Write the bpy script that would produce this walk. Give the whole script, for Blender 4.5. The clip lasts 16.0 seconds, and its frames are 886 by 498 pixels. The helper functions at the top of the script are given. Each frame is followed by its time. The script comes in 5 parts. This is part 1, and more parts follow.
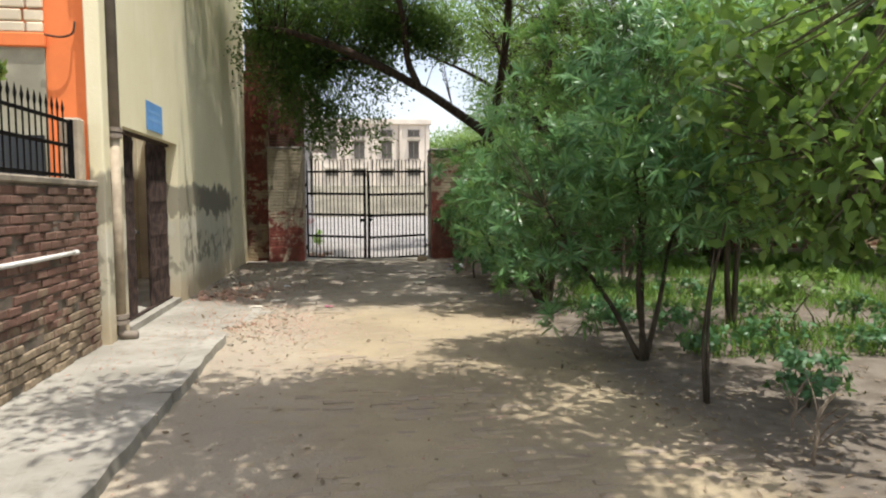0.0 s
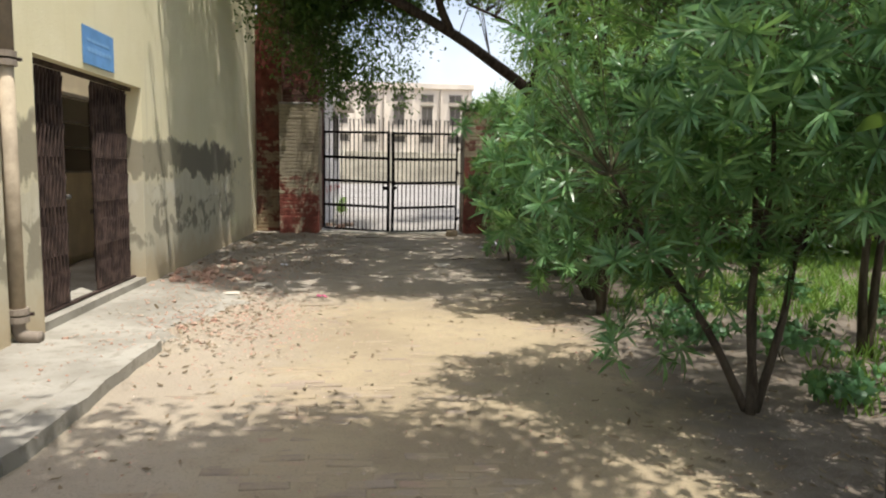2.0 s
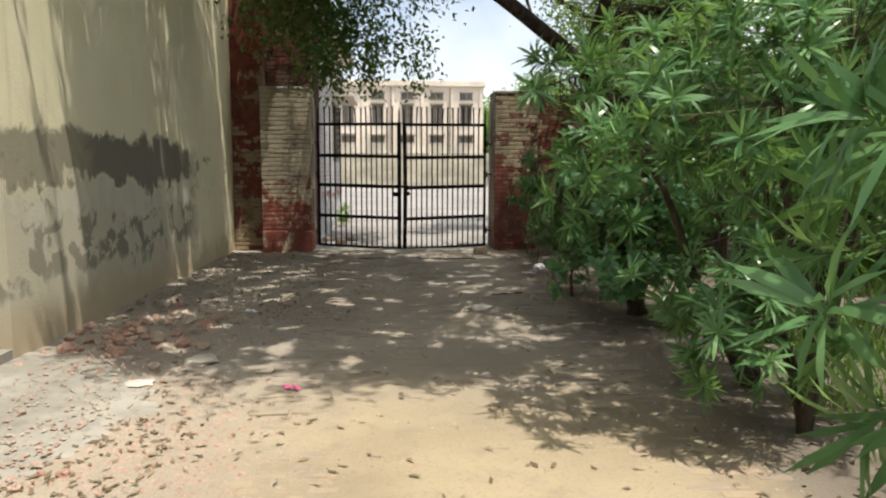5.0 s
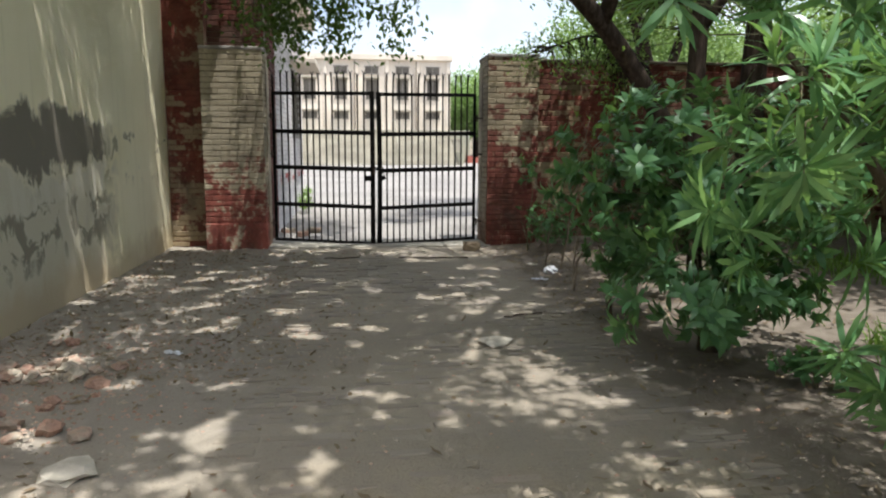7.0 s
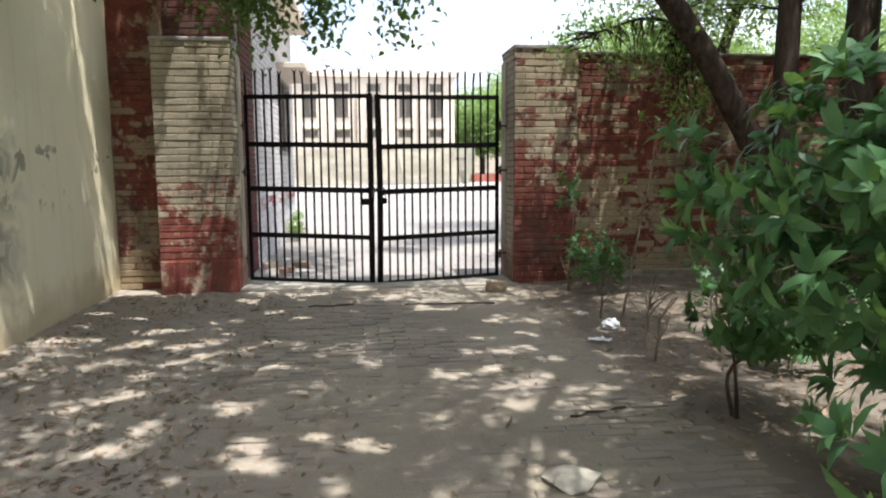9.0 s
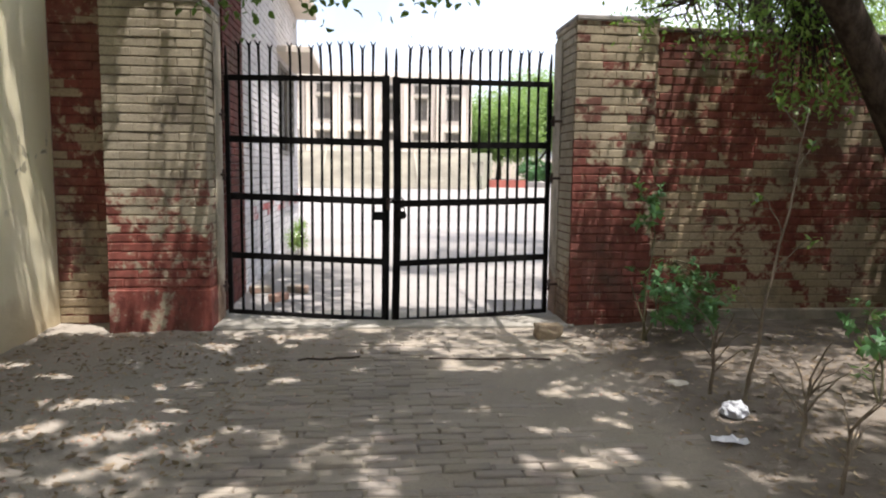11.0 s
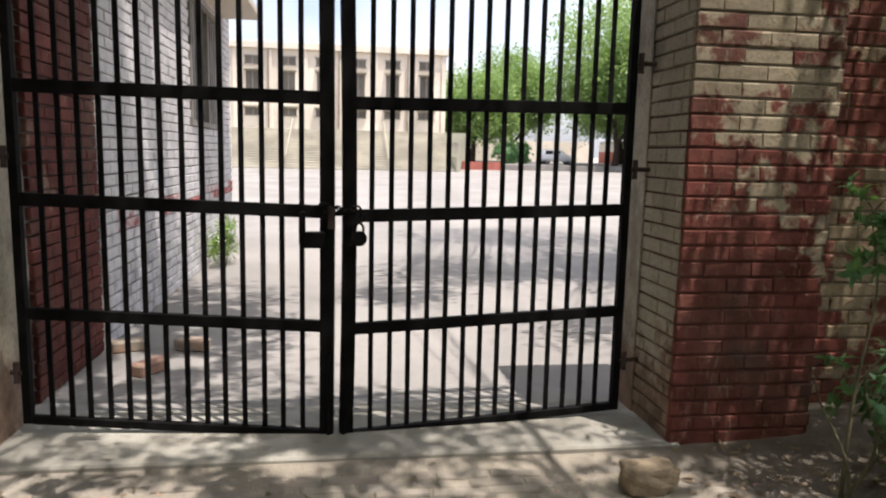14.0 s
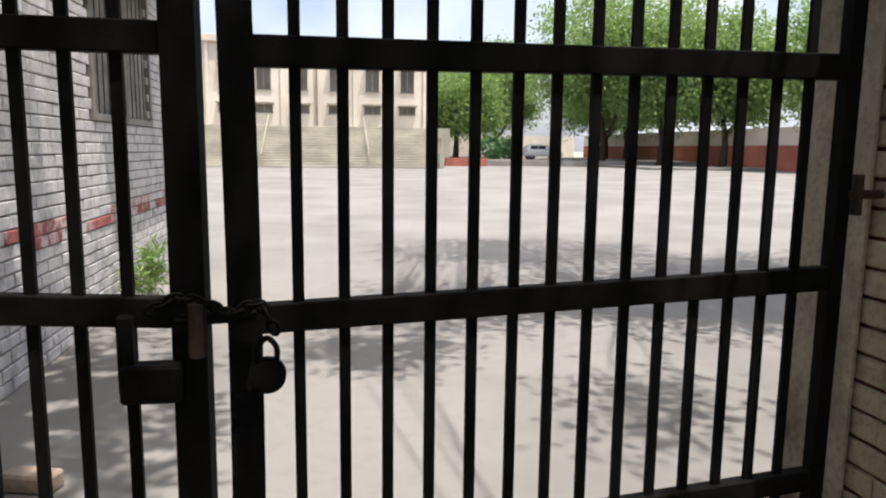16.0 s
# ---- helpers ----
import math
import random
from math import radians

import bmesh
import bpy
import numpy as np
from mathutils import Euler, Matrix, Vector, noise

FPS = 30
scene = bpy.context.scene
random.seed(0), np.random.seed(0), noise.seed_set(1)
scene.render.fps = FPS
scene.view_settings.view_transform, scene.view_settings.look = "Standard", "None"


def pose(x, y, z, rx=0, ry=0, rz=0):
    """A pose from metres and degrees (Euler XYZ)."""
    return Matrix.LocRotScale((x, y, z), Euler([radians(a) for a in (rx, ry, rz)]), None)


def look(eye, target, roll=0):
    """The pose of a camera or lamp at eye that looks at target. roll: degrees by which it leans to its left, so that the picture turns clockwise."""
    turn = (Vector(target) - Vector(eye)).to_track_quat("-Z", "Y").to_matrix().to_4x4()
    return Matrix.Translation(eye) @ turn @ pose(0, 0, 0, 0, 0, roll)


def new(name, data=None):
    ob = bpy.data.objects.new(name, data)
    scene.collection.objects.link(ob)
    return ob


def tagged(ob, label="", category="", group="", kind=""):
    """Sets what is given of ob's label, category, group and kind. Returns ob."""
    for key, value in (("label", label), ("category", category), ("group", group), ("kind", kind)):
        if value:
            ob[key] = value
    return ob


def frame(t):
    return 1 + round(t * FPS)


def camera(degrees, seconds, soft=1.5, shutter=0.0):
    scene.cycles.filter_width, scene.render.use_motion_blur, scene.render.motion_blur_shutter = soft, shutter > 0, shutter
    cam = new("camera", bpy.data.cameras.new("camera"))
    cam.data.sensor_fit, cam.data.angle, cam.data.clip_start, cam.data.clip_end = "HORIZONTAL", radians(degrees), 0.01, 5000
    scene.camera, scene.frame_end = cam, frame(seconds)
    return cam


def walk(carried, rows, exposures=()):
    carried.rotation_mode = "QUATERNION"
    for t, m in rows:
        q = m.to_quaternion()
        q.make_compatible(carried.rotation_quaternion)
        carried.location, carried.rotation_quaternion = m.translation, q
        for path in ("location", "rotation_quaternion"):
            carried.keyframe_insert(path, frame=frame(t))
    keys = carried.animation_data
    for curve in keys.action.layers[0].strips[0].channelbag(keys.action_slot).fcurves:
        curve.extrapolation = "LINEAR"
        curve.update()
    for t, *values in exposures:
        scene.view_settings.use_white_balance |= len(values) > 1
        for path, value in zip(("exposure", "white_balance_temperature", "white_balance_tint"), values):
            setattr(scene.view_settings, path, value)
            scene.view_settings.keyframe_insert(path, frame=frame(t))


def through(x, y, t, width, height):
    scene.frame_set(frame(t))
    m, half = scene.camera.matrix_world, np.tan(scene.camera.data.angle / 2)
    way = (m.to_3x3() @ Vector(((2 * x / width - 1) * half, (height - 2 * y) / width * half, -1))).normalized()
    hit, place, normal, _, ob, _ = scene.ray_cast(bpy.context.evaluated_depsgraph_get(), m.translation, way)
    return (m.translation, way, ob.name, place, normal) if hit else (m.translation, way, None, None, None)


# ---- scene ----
cam = camera(64.9, 16.0, soft=2.1)
METRES, EYE, TILT, LEAN, TURN = 16.2, 1.45, -4.9, 0.0, -8.2
ROWS = [
    (0.0, 0.0000, 0.0000, 0.0000, 0.01, 0.94, 0.36),
    (0.5, 0.0004, 0.0344, 0.0016, 1.60, -0.13, -0.09),
    (1.0, 0.0087, 0.0650, 0.0033, 2.46, -0.70, -0.80),
    (1.5, 0.0125, 0.0954, 0.0055, 2.74, -1.09, -1.28),
    (2.0, 0.0110, 0.1277, 0.0084, 3.34, -1.61, -1.32),
    (2.5, 0.0097, 0.1616, 0.0122, 4.31, -1.45, -0.93),
    (3.0, 0.0018, 0.1927, 0.0135, 5.17, -0.35, -0.62),
    (3.5, -0.0027, 0.2239, 0.0148, 5.45, 0.17, -0.56),
    (4.0, -0.0077, 0.2581, 0.0174, 5.12, 0.00, -0.70),
    (6.5, -0.0384, 0.4140, 0.0336, 1.97, -3.54, -0.22),
    (7.0, -0.0445, 0.4443, 0.0361, 1.11, -3.34, -0.36),
    (7.5, -0.0457, 0.4766, 0.0373, 0.63, -3.06, -0.17),
    (8.0, -0.0518, 0.5071, 0.0382, 0.92, -2.43, 0.22),
    (8.5, -0.0550, 0.5367, 0.0406, 1.29, -1.95, 0.35),
    (9.0, -0.0562, 0.5711, 0.0441, 1.40, -1.80, 0.25),
    (11.5, -0.0757, 0.7150, 0.0570, 2.44, -1.17, -1.07),
    (12.0, -0.0798, 0.7468, 0.0585, 1.96, -0.84, -1.31),
    (12.5, -0.0831, 0.7759, 0.0620, 0.79, -0.90, -1.48),
    (13.0, -0.0815, 0.8090, 0.0681, 0.62, -1.92, -1.54),
    (13.5, -0.0871, 0.8406, 0.0697, 0.47, -2.65, -1.80),
    (14.0, -0.0867, 0.8710, 0.0711, -0.01, -2.96, -1.33),
    (14.5, -0.0878, 0.9008, 0.0752, -0.38, -2.77, -0.89),
    (15.0, -0.0915, 0.9295, 0.0799, -0.80, -2.79, -0.74),
    (15.5, -0.0903, 0.9609, 0.0823, -1.27, -2.93, -0.86),
    (16.0, -0.0917, 0.9881, 0.0835, -1.44, -3.29, -0.56),
]
walk(cam, [(t, pose(0, 0, EYE, TILT, LEAN, TURN) @ pose(METRES * x, METRES * y, METRES * z, 90 + pitch, roll, yaw)) for t, x, y, z, yaw, pitch, roll in ROWS],
     exposures=[(0.0, 0.65, 6500, 10), (2.5, 0.65, 6650, 10), (4.0, 0.62, 6850, 9), (7.0, 0.85, 6250, 9), (7.8, 1.15, 6200, 10), (9.0, 1.32, 6250, 11), (11.5, 1.17, 6400, 15), (12.5, 0.97, 6500, 15), (14.0, 0.88, 6500, 14), (16.0, 0.6, 6450, 12)])

# ---- world, sun, exposure ----
world = bpy.data.worlds.new("sky")
scene.world = world
world.use_nodes = True
wn = world.node_tree
sky = wn.nodes.new("ShaderNodeTexSky")
sky.sky_type = "NISHITA"
sky.sun_disc = False
SUN_WAY = Vector((-0.20, 0.23, -1.0)).normalized()
sky.sun_elevation = math.asin(-SUN_WAY.z)
sky.sun_rotation = math.atan2(-SUN_WAY.x, -SUN_WAY.y)
sky.dust_density = 4.0
sky.air_density = 1.0
cloud = wn.nodes.new("ShaderNodeTexNoise")
cloud.inputs["Scale"].default_value, cloud.inputs["Detail"].default_value = 2.6, 6.0
spread = wn.nodes.new("ShaderNodeMapRange")
spread.inputs[1].default_value, spread.inputs[2].default_value, spread.inputs[3].default_value, spread.inputs[4].default_value = 0.38, 0.62, 0.18, 0.82
veil = wn.nodes.new("ShaderNodeMix")
veil.data_type = "RGBA"
veil.inputs[7].default_value = (5.9, 6.15, 6.7, 1)
coords = wn.nodes.new("ShaderNodeTexCoord")
wn.links.new(coords.outputs["Generated"], cloud.inputs["Vector"])
wn.links.new(cloud.outputs[0], spread.inputs[0])
wn.links.new(spread.outputs[0], veil.inputs[0])
wn.links.new(sky.outputs[0], veil.inputs[6])
wn.links.new(veil.outputs[2], wn.nodes["Background"].inputs[0])
wn.nodes["Background"].inputs[1].default_value = 0.15
sun = new("sun", bpy.data.lights.new("sun", "SUN"))
sun.data.energy, sun.data.angle, sun.data.color = 4.0, radians(0.53), (1.0, 0.96, 0.89)
sun.matrix_world = look((0, 0, 30), Vector((0, 0, 30)) + SUN_WAY)


# ---- materials ----
class Nodes:
    """Short hand for a node material."""

    def __init__(self, name, rough=0.8, metal=0.0, spec=0.3):
        self.m = bpy.data.materials.new(name)
        self.m.use_nodes = True
        self.t = self.m.node_tree
        self.b = self.t.nodes["Principled BSDF"]
        self.b.inputs["Roughness"].default_value = rough
        self.b.inputs["Metallic"].default_value = metal
        self.b.inputs["Specular IOR Level"].default_value = spec
        self.geo = self.t.nodes.new("ShaderNodeNewGeometry")
        self.pos = self.geo.outputs["Position"]

    def put(self, socket, value):
        if isinstance(value, bpy.types.NodeSocket):
            self.t.links.new(value, socket)
        elif isinstance(value, (tuple, list)) and len(value) == 3 and socket.type == "RGBA":
            socket.default_value = (*value, 1)
        else:
            socket.default_value = value

    def noise(self, scale, detail=4.0, rough=0.55, stretch=None, warp=0.0):
        n = self.t.nodes.new("ShaderNodeTexNoise")
        vec = self.pos
        if stretch:
            mp = self.t.nodes.new("ShaderNodeMapping")
            mp.inputs["Scale"].default_value = stretch
            self.put(mp.inputs[0], vec)
            vec = mp.outputs[0]
        self.put(n.inputs["Vector"], vec)
        n.inputs["Scale"].default_value, n.inputs["Detail"].default_value, n.inputs["Roughness"].default_value = scale, detail, rough
        n.inputs["Distortion"].default_value = warp
        return n.outputs[0]

    def math(self, op, a, b=0.0, clamp=False):
        n = self.t.nodes.new("ShaderNodeMath")
        n.operation, n.use_clamp = op, clamp
        self.put(n.inputs[0], a)
        self.put(n.inputs[1], b)
        return n.outputs[0]

    def step(self, value, lo, hi, a=0.0, b=1.0):
        n = self.t.nodes.new("ShaderNodeMapRange")
        n.interpolation_type = "SMOOTHSTEP"
        self.put(n.inputs[0], value)
        for i, v in zip((1, 2, 3, 4), (lo, hi, a, b)):
            n.inputs[i].default_value = v
        return n.outputs[0]

    def mix(self, f, a, b, mode="MIX"):
        n = self.t.nodes.new("ShaderNodeMix")
        n.data_type, n.blend_type = "RGBA", mode
        self.put(n.inputs[0], f)
        self.put(n.inputs[6], a)
        self.put(n.inputs[7], b)
        return n.outputs[2]

    def axis(self, i):
        n = self.t.nodes.new("ShaderNodeSeparateXYZ")
        self.put(n.inputs[0], self.pos)
        return n.outputs[i]

    def piece(self):
        """A number for each piece, be it an object or an island of a mesh."""
        o = self.t.nodes.new("ShaderNodeObjectInfo").outputs["Random"]
        return self.math("FRACT", self.math("ADD", o, self.geo.outputs["Random Per Island"]))

    def bump(self, height, strength=0.4, distance=0.01):
        n = self.t.nodes.new("ShaderNodeBump")
        n.inputs["Strength"].default_value, n.inputs["Distance"].default_value = strength, distance
        self.put(n.inputs["Height"], height)
        self.put(self.b.inputs["Normal"], n.outputs[0])

    def done(self, colour, rough=None):
        self.put(self.b.inputs["Base Color"], colour)
        if rough is not None:
            self.put(self.b.inputs["Roughness"], rough)
        return self.m


def plain(name, colour, rough=0.7, metal=0.0, spec=0.3, vary=0.25, scale=9.0, bump=0.15):
    """A surface of one colour with stains and grain."""
    k = Nodes(name, rough, metal, spec)
    big, fine = k.noise(scale * 0.25), k.noise(scale * 6, 3)
    dark = tuple(c * (1 - vary) for c in colour)
    lite = tuple(min(1, c * (1 + vary * 0.6)) for c in colour)
    c = k.mix(k.step(big, 0.35, 0.65), dark, lite)
    c = k.mix(k.step(fine, 0.45, 0.75, 0.0, 0.35), c, dark)
    k.bump(fine, bump, 0.006)
    return k.done(c)


def soil_material():
    k = Nodes("dusty_soil", 0.95, spec=0.1)
    big, mid, fine = k.noise(0.7), k.noise(5, 6), k.noise(60, 4)
    c = k.mix(k.step(big, 0.35, 0.65), (0.27, 0.22, 0.15), (0.35, 0.288, 0.19))
    c = k.mix(k.step(mid, 0.5, 0.75, 0, 0.5), c, (0.24, 0.19, 0.14))
    west = k.step(k.math("ADD", k.axis(0), k.math("MULTIPLY", mid, 1.2)), -0.2, 0.9, 0.55, 0)
    c = k.mix(west, c, (0.34, 0.30, 0.25))
    north = k.step(k.math("ADD", k.axis(1), k.math("MULTIPLY", mid, 2.0)), 9.6, 11.6, 0, 0.6)
    c = k.mix(north, c, (0.245, 0.225, 0.20))
    # Dark soil right of the path, deepened further for the bushes' shade.
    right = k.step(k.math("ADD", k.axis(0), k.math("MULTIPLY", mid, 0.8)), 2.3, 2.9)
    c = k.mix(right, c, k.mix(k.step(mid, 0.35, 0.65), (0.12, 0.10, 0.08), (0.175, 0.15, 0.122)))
    c = k.mix(k.step(fine, 0.5, 0.72, 0, 0.35), c, (0.17, 0.14, 0.11))
    far = k.step(k.axis(1), 40, 110)
    c = k.mix(far, c, (0.42, 0.37, 0.3))
    k.bump(k.math("ADD", k.math("MULTIPLY", mid, 1.5), fine), 0.6, 0.015)
    return k.done(c)


def paver_material():
    k = Nodes("dusty_paver_brick", 0.92, spec=0.1)
    r = k.piece()
    dust, fine = k.noise(3.0, 6, 0.65), k.noise(70, 3)
    c = k.mix(r, (0.235, 0.19, 0.15), (0.32, 0.265, 0.21))
    c = k.mix(k.step(r, 0.8, 0.95, 0, 0.6), c, (0.34, 0.22, 0.16))
    c = k.mix(k.step(dust, 0.40, 0.58, 0.1, 0.85), c, (0.335, 0.273, 0.18))
    north = k.step(k.math("ADD", k.axis(1), k.math("MULTIPLY", dust, 2.0)), 9.6, 11.6, 0, 0.6)
    c = k.mix(north, c, k.mix(r, (0.20, 0.185, 0.165), (0.28, 0.26, 0.235)))
    c = k.mix(k.step(fine, 0.5, 0.75, 0, 0.3), c, (0.16, 0.13, 0.1))
    k.bump(fine, 0.4, 0.006)
    return k.done(c)


def plaster_material():
    k = Nodes("damp_cream_plaster", 0.85, spec=0.15)
    y, z = k.axis(1), k.axis(2)
    big, mid, fine = k.noise(1.1, 5, 0.6, warp=0.3), k.noise(3.6, 4, 0.55, warp=0.6), k.noise(45, 3)
    run = k.noise(2.2, 4, 0.6, stretch=(1, 3.5, 0.16))
    c = k.mix(k.step(big, 0.3, 0.7), (0.76, 0.69, 0.46), (0.81, 0.745, 0.53))
    c = k.mix(k.step(run, 0.55, 0.8, 0, 0.3), c, (0.46, 0.40, 0.26))
    zz = k.math("ADD", z, k.math("MULTIPLY", k.math("SUBTRACT", mid, 0.5), 0.55))
    zz = k.math("ADD", zz, k.math("MULTIPLY", k.math("SUBTRACT", big, 0.5), 0.45))
    ragged = k.noise(9, 5, 0.6, stretch=(1, 1, 0.35))
    zr = k.math("ADD", zz, k.math("MULTIPLY", k.math("SUBTRACT", ragged, 0.5), 0.3))
    reach = k.step(k.math("ADD", y, k.math("MULTIPLY", mid, 1.6)), 15.6, 16.3, 1, 0)
    # Stain held weaker on the sunlit stretch before y 12, stronger in the shade.
    stain_by_sun = k.step(k.math("ADD", y, mid), 12.0, 12.6, 0.74, 0.92)
    low = k.math("MULTIPLY", k.step(zr, 1.18, 1.3, 1, 0), k.math("MULTIPLY", reach, 0.72))
    c = k.mix(low, c, (0.43, 0.40, 0.32))
    lime = k.math("MULTIPLY", k.math("MULTIPLY", k.step(zr, 0.95, 1.02), k.step(zr, 1.18, 1.24, 1, 0)), reach)
    c = k.mix(k.math("MULTIPLY", lime, k.step(ragged, 0.4, 0.6, 0.1, 0.6)), c, (0.6, 0.57, 0.47))
    band = k.math("MULTIPLY", k.step(zr, 1.22, 1.3), k.step(zz, 1.68, 1.78, 1, 0))
    c = k.mix(k.math("MULTIPLY", band, k.math("MULTIPLY", reach, stain_by_sun)), c, (0.15, 0.135, 0.11))
    drip = k.math("MULTIPLY", k.step(mid, 0.46, 0.52), k.step(zr, 0.45, 0.6, 0, 1))
    drip = k.math("MULTIPLY", drip, k.step(zr, 0.94, 1.02, 1, 0))
    c = k.mix(k.math("MULTIPLY", drip, k.math("MULTIPLY", reach, k.math("MULTIPLY", stain_by_sun, 0.85))), c, (0.17, 0.155, 0.12))
    spot = k.math("MULTIPLY", k.step(mid, 0.6, 0.66), k.math("MULTIPLY", k.step(z, 0.9, 1.2), k.step(z, 1.5, 1.75, 1, 0)))
    c = k.mix(k.math("MULTIPLY", spot, 0.75), c, (0.22, 0.2, 0.14))
    foot = k.math("MULTIPLY", k.step(zz, 0.05, 0.5, 1, 0), 0.6)
    c = k.mix(foot, c, (0.44, 0.33, 0.2))
    k.bump(k.math("ADD", k.math("MULTIPLY", mid, 2.0), fine), 0.35, 0.008)
    return k.done(c)


def brick_material(name, lo, hi, paint, level, spread, mould=0.5, worn=(0.5, 0.6), rough=0.9, each=0.05):
    """Bricks under limewash or old paint that is whole below a level and flakes off above it."""
    k = Nodes(name, rough, spec=0.15)
    r = k.piece()
    big, mid, fine = k.noise(1.3, 5, 0.6, warp=0.4), k.noise(6.5, 6, 0.65, warp=0.3), k.noise(55, 4)
    patch = k.noise(17, 5, 0.6, warp=0.4)
    c = k.mix(k.math("ADD", k.math("MULTIPLY", r, 0.55), k.math("MULTIPLY", big, 0.45)), lo, hi)
    c = k.mix(k.step(fine, 0.45, 0.7, 0, 0.4), c, tuple(a * 0.45 for a in lo))
    c = k.mix(k.step(patch, 0.55, 0.68, 0, 0.35), c, tuple(a * 0.55 for a in lo))
    z = k.math("MULTIPLY", k.math("SUBTRACT", level, k.axis(2)), spread)
    flake = k.math("ADD", k.math("ADD", k.math("MULTIPLY", big, 0.5), k.math("MULTIPLY", mid, 0.32)), z)
    flake = k.math("ADD", flake, k.math("MULTIPLY", patch, 0.18))
    flake = k.math("ADD", flake, k.math("MULTIPLY", k.math("SUBTRACT", r, 0.5), each))
    tone = k.mix(k.step(mid, 0.4, 0.65), paint, tuple(a * 0.6 for a in paint))
    tone = k.mix(k.step(patch, 0.58, 0.72, 0, 0.55), tone, tuple(0.6 * a + 0.25 * b for a, b in zip(paint, hi)))
    c = k.mix(k.step(flake, worn[0], worn[1]), c, tone)
    scuff = k.noise(26, 6, 0.7, stretch=(1, 1, 0.3), warp=0.4)
    c = k.mix(k.step(scuff, 0.6, 0.68, 0, 0.5), c, tuple(0.5 * a + 0.45 * b for a, b in zip(lo, hi)))
    black = k.noise(2.1, 5, 0.65, stretch=(1, 1, 0.7))
    c = k.mix(k.step(black, 0.52, 0.66, 0, mould), c, (0.055, 0.045, 0.035))
    grime = k.noise(0.9, 4, 0.6, stretch=(1, 1, 0.6), warp=0.5)
    c = k.mix(k.step(grime, 0.45, 0.62, 0, mould * 0.7), c, (0.10, 0.08, 0.06))
    k.bump(k.math("ADD", mid, fine), 0.45, 0.008)
    return k.done(c)


def mortar_material(name, colour):
    return plain(name, colour, 0.95, vary=0.35, scale=14, bump=0.4)


def leaf_material(name, a, b, gloss=0.45, through=0.35):
    k = Nodes(name, gloss, spec=0.4)
    r = k.geo.outputs["Random Per Island"]
    big = k.noise(1.5)
    c = k.mix(r, a, b)
    c = k.mix(k.step(big, 0.4, 0.7, 0, 0.5), c, tuple(0.6 * v for v in a))
    k.done(c)
    tr = k.t.nodes.new("ShaderNodeBsdfTranslucent")
    k.put(tr.inputs[0], k.mix(0.5, c, (0.24, 0.36, 0.04)))
    ms = k.t.nodes.new("ShaderNodeMixShader")
    ms.inputs[0].default_value = through
    k.t.links.new(k.b.outputs[0], ms.inputs[1])
    k.t.links.new(tr.outputs[0], ms.inputs[2])
    k.t.links.new(ms.outputs[0], k.t.nodes["Material Output"].inputs[0])
    return k.m


def bark_material(name, a, b):
    k = Nodes(name, 0.95, spec=0.1)
    n = k.noise(14, 6, 0.7, stretch=(1, 1, 0.22))
    f = k.noise(60, 4)
    k.bump(k.math("ADD", n, k.math("MULTIPLY", f, 0.4)), 0.8, 0.02)
    return k.done(k.mix(k.step(n, 0.35, 0.65), a, b))


def slab_material():
    k = Nodes("worn_concrete", 0.9, spec=0.15)
    big, mid, fine = k.noise(1.4, 5), k.noise(9, 6, 0.65), k.noise(90, 3)
    c = k.mix(k.step(big, 0.35, 0.65), (0.24, 0.225, 0.19), (0.345, 0.325, 0.28))
    c = k.mix(k.step(mid, 0.5, 0.66, 0, 0.6), c, (0.20, 0.18, 0.145))
    c = k.mix(k.step(fine, 0.55, 0.75, 0, 0.3), c, (0.2, 0.18, 0.15))
    k.bump(k.math("ADD", mid, fine), 0.4, 0.008)
    return k.done(c)


SOIL, PAVER, PLASTER, SLAB = soil_material(), paver_material(), plaster_material(), slab_material()
BRICK_LIME = brick_material("limewashed_brick", (0.33, 0.285, 0.20), (0.45, 0.395, 0.285), (0.24, 0.075, 0.057), 0.85, 0.10, 0.6, (0.485, 0.55))
BRICK_PIER = brick_material("flaking_red_and_cream_brick", (0.30, 0.245, 0.165), (0.41, 0.345, 0.24), (0.18, 0.058, 0.044), 1.75, 0.08, 0.6, (0.475, 0.53), 0.9, 0.1)
BRICK_RED = brick_material("flaking_red_painted_brick", (0.27, 0.205, 0.125), (0.37, 0.29, 0.185), (0.19, 0.058, 0.042), 1.2, -0.035, 0.48, (0.468, 0.51), 0.9, 0.13)
BRICK_OLD = brick_material("weathered_brown_brick", (0.165, 0.088, 0.066), (0.265, 0.16, 0.12), (0.36, 0.28, 0.19), 0.62, 0.2, 0.55, (0.48, 0.58))
BRICK_WHITE = brick_material("white_painted_brick", (0.60, 0.57, 0.56), (0.69, 0.66, 0.645), (0.60, 0.58, 0.58), 1.0, 0.1, 0.12, (0.4, 0.6))
# Dark red paint, deepened further for the shade on the upper wall.
BRICK_DEEP = brick_material("dark_red_painted_brick", (0.18, 0.11, 0.08), (0.25, 0.16, 0.115), (0.12, 0.038, 0.03), 4.4, 0.03, 0.5, (0.45, 0.50))
JOINT_LIME = brick_material("limewashed_joints", (0.22, 0.185, 0.135), (0.27, 0.23, 0.165), (0.18, 0.057, 0.043), 0.85, 0.10, 0.6, (0.485, 0.55))
JOINT_PIER = brick_material("flaking_joints", (0.22, 0.185, 0.135), (0.27, 0.225, 0.165), (0.145, 0.048, 0.037), 1.75, 0.09, 0.6, (0.48, 0.525))
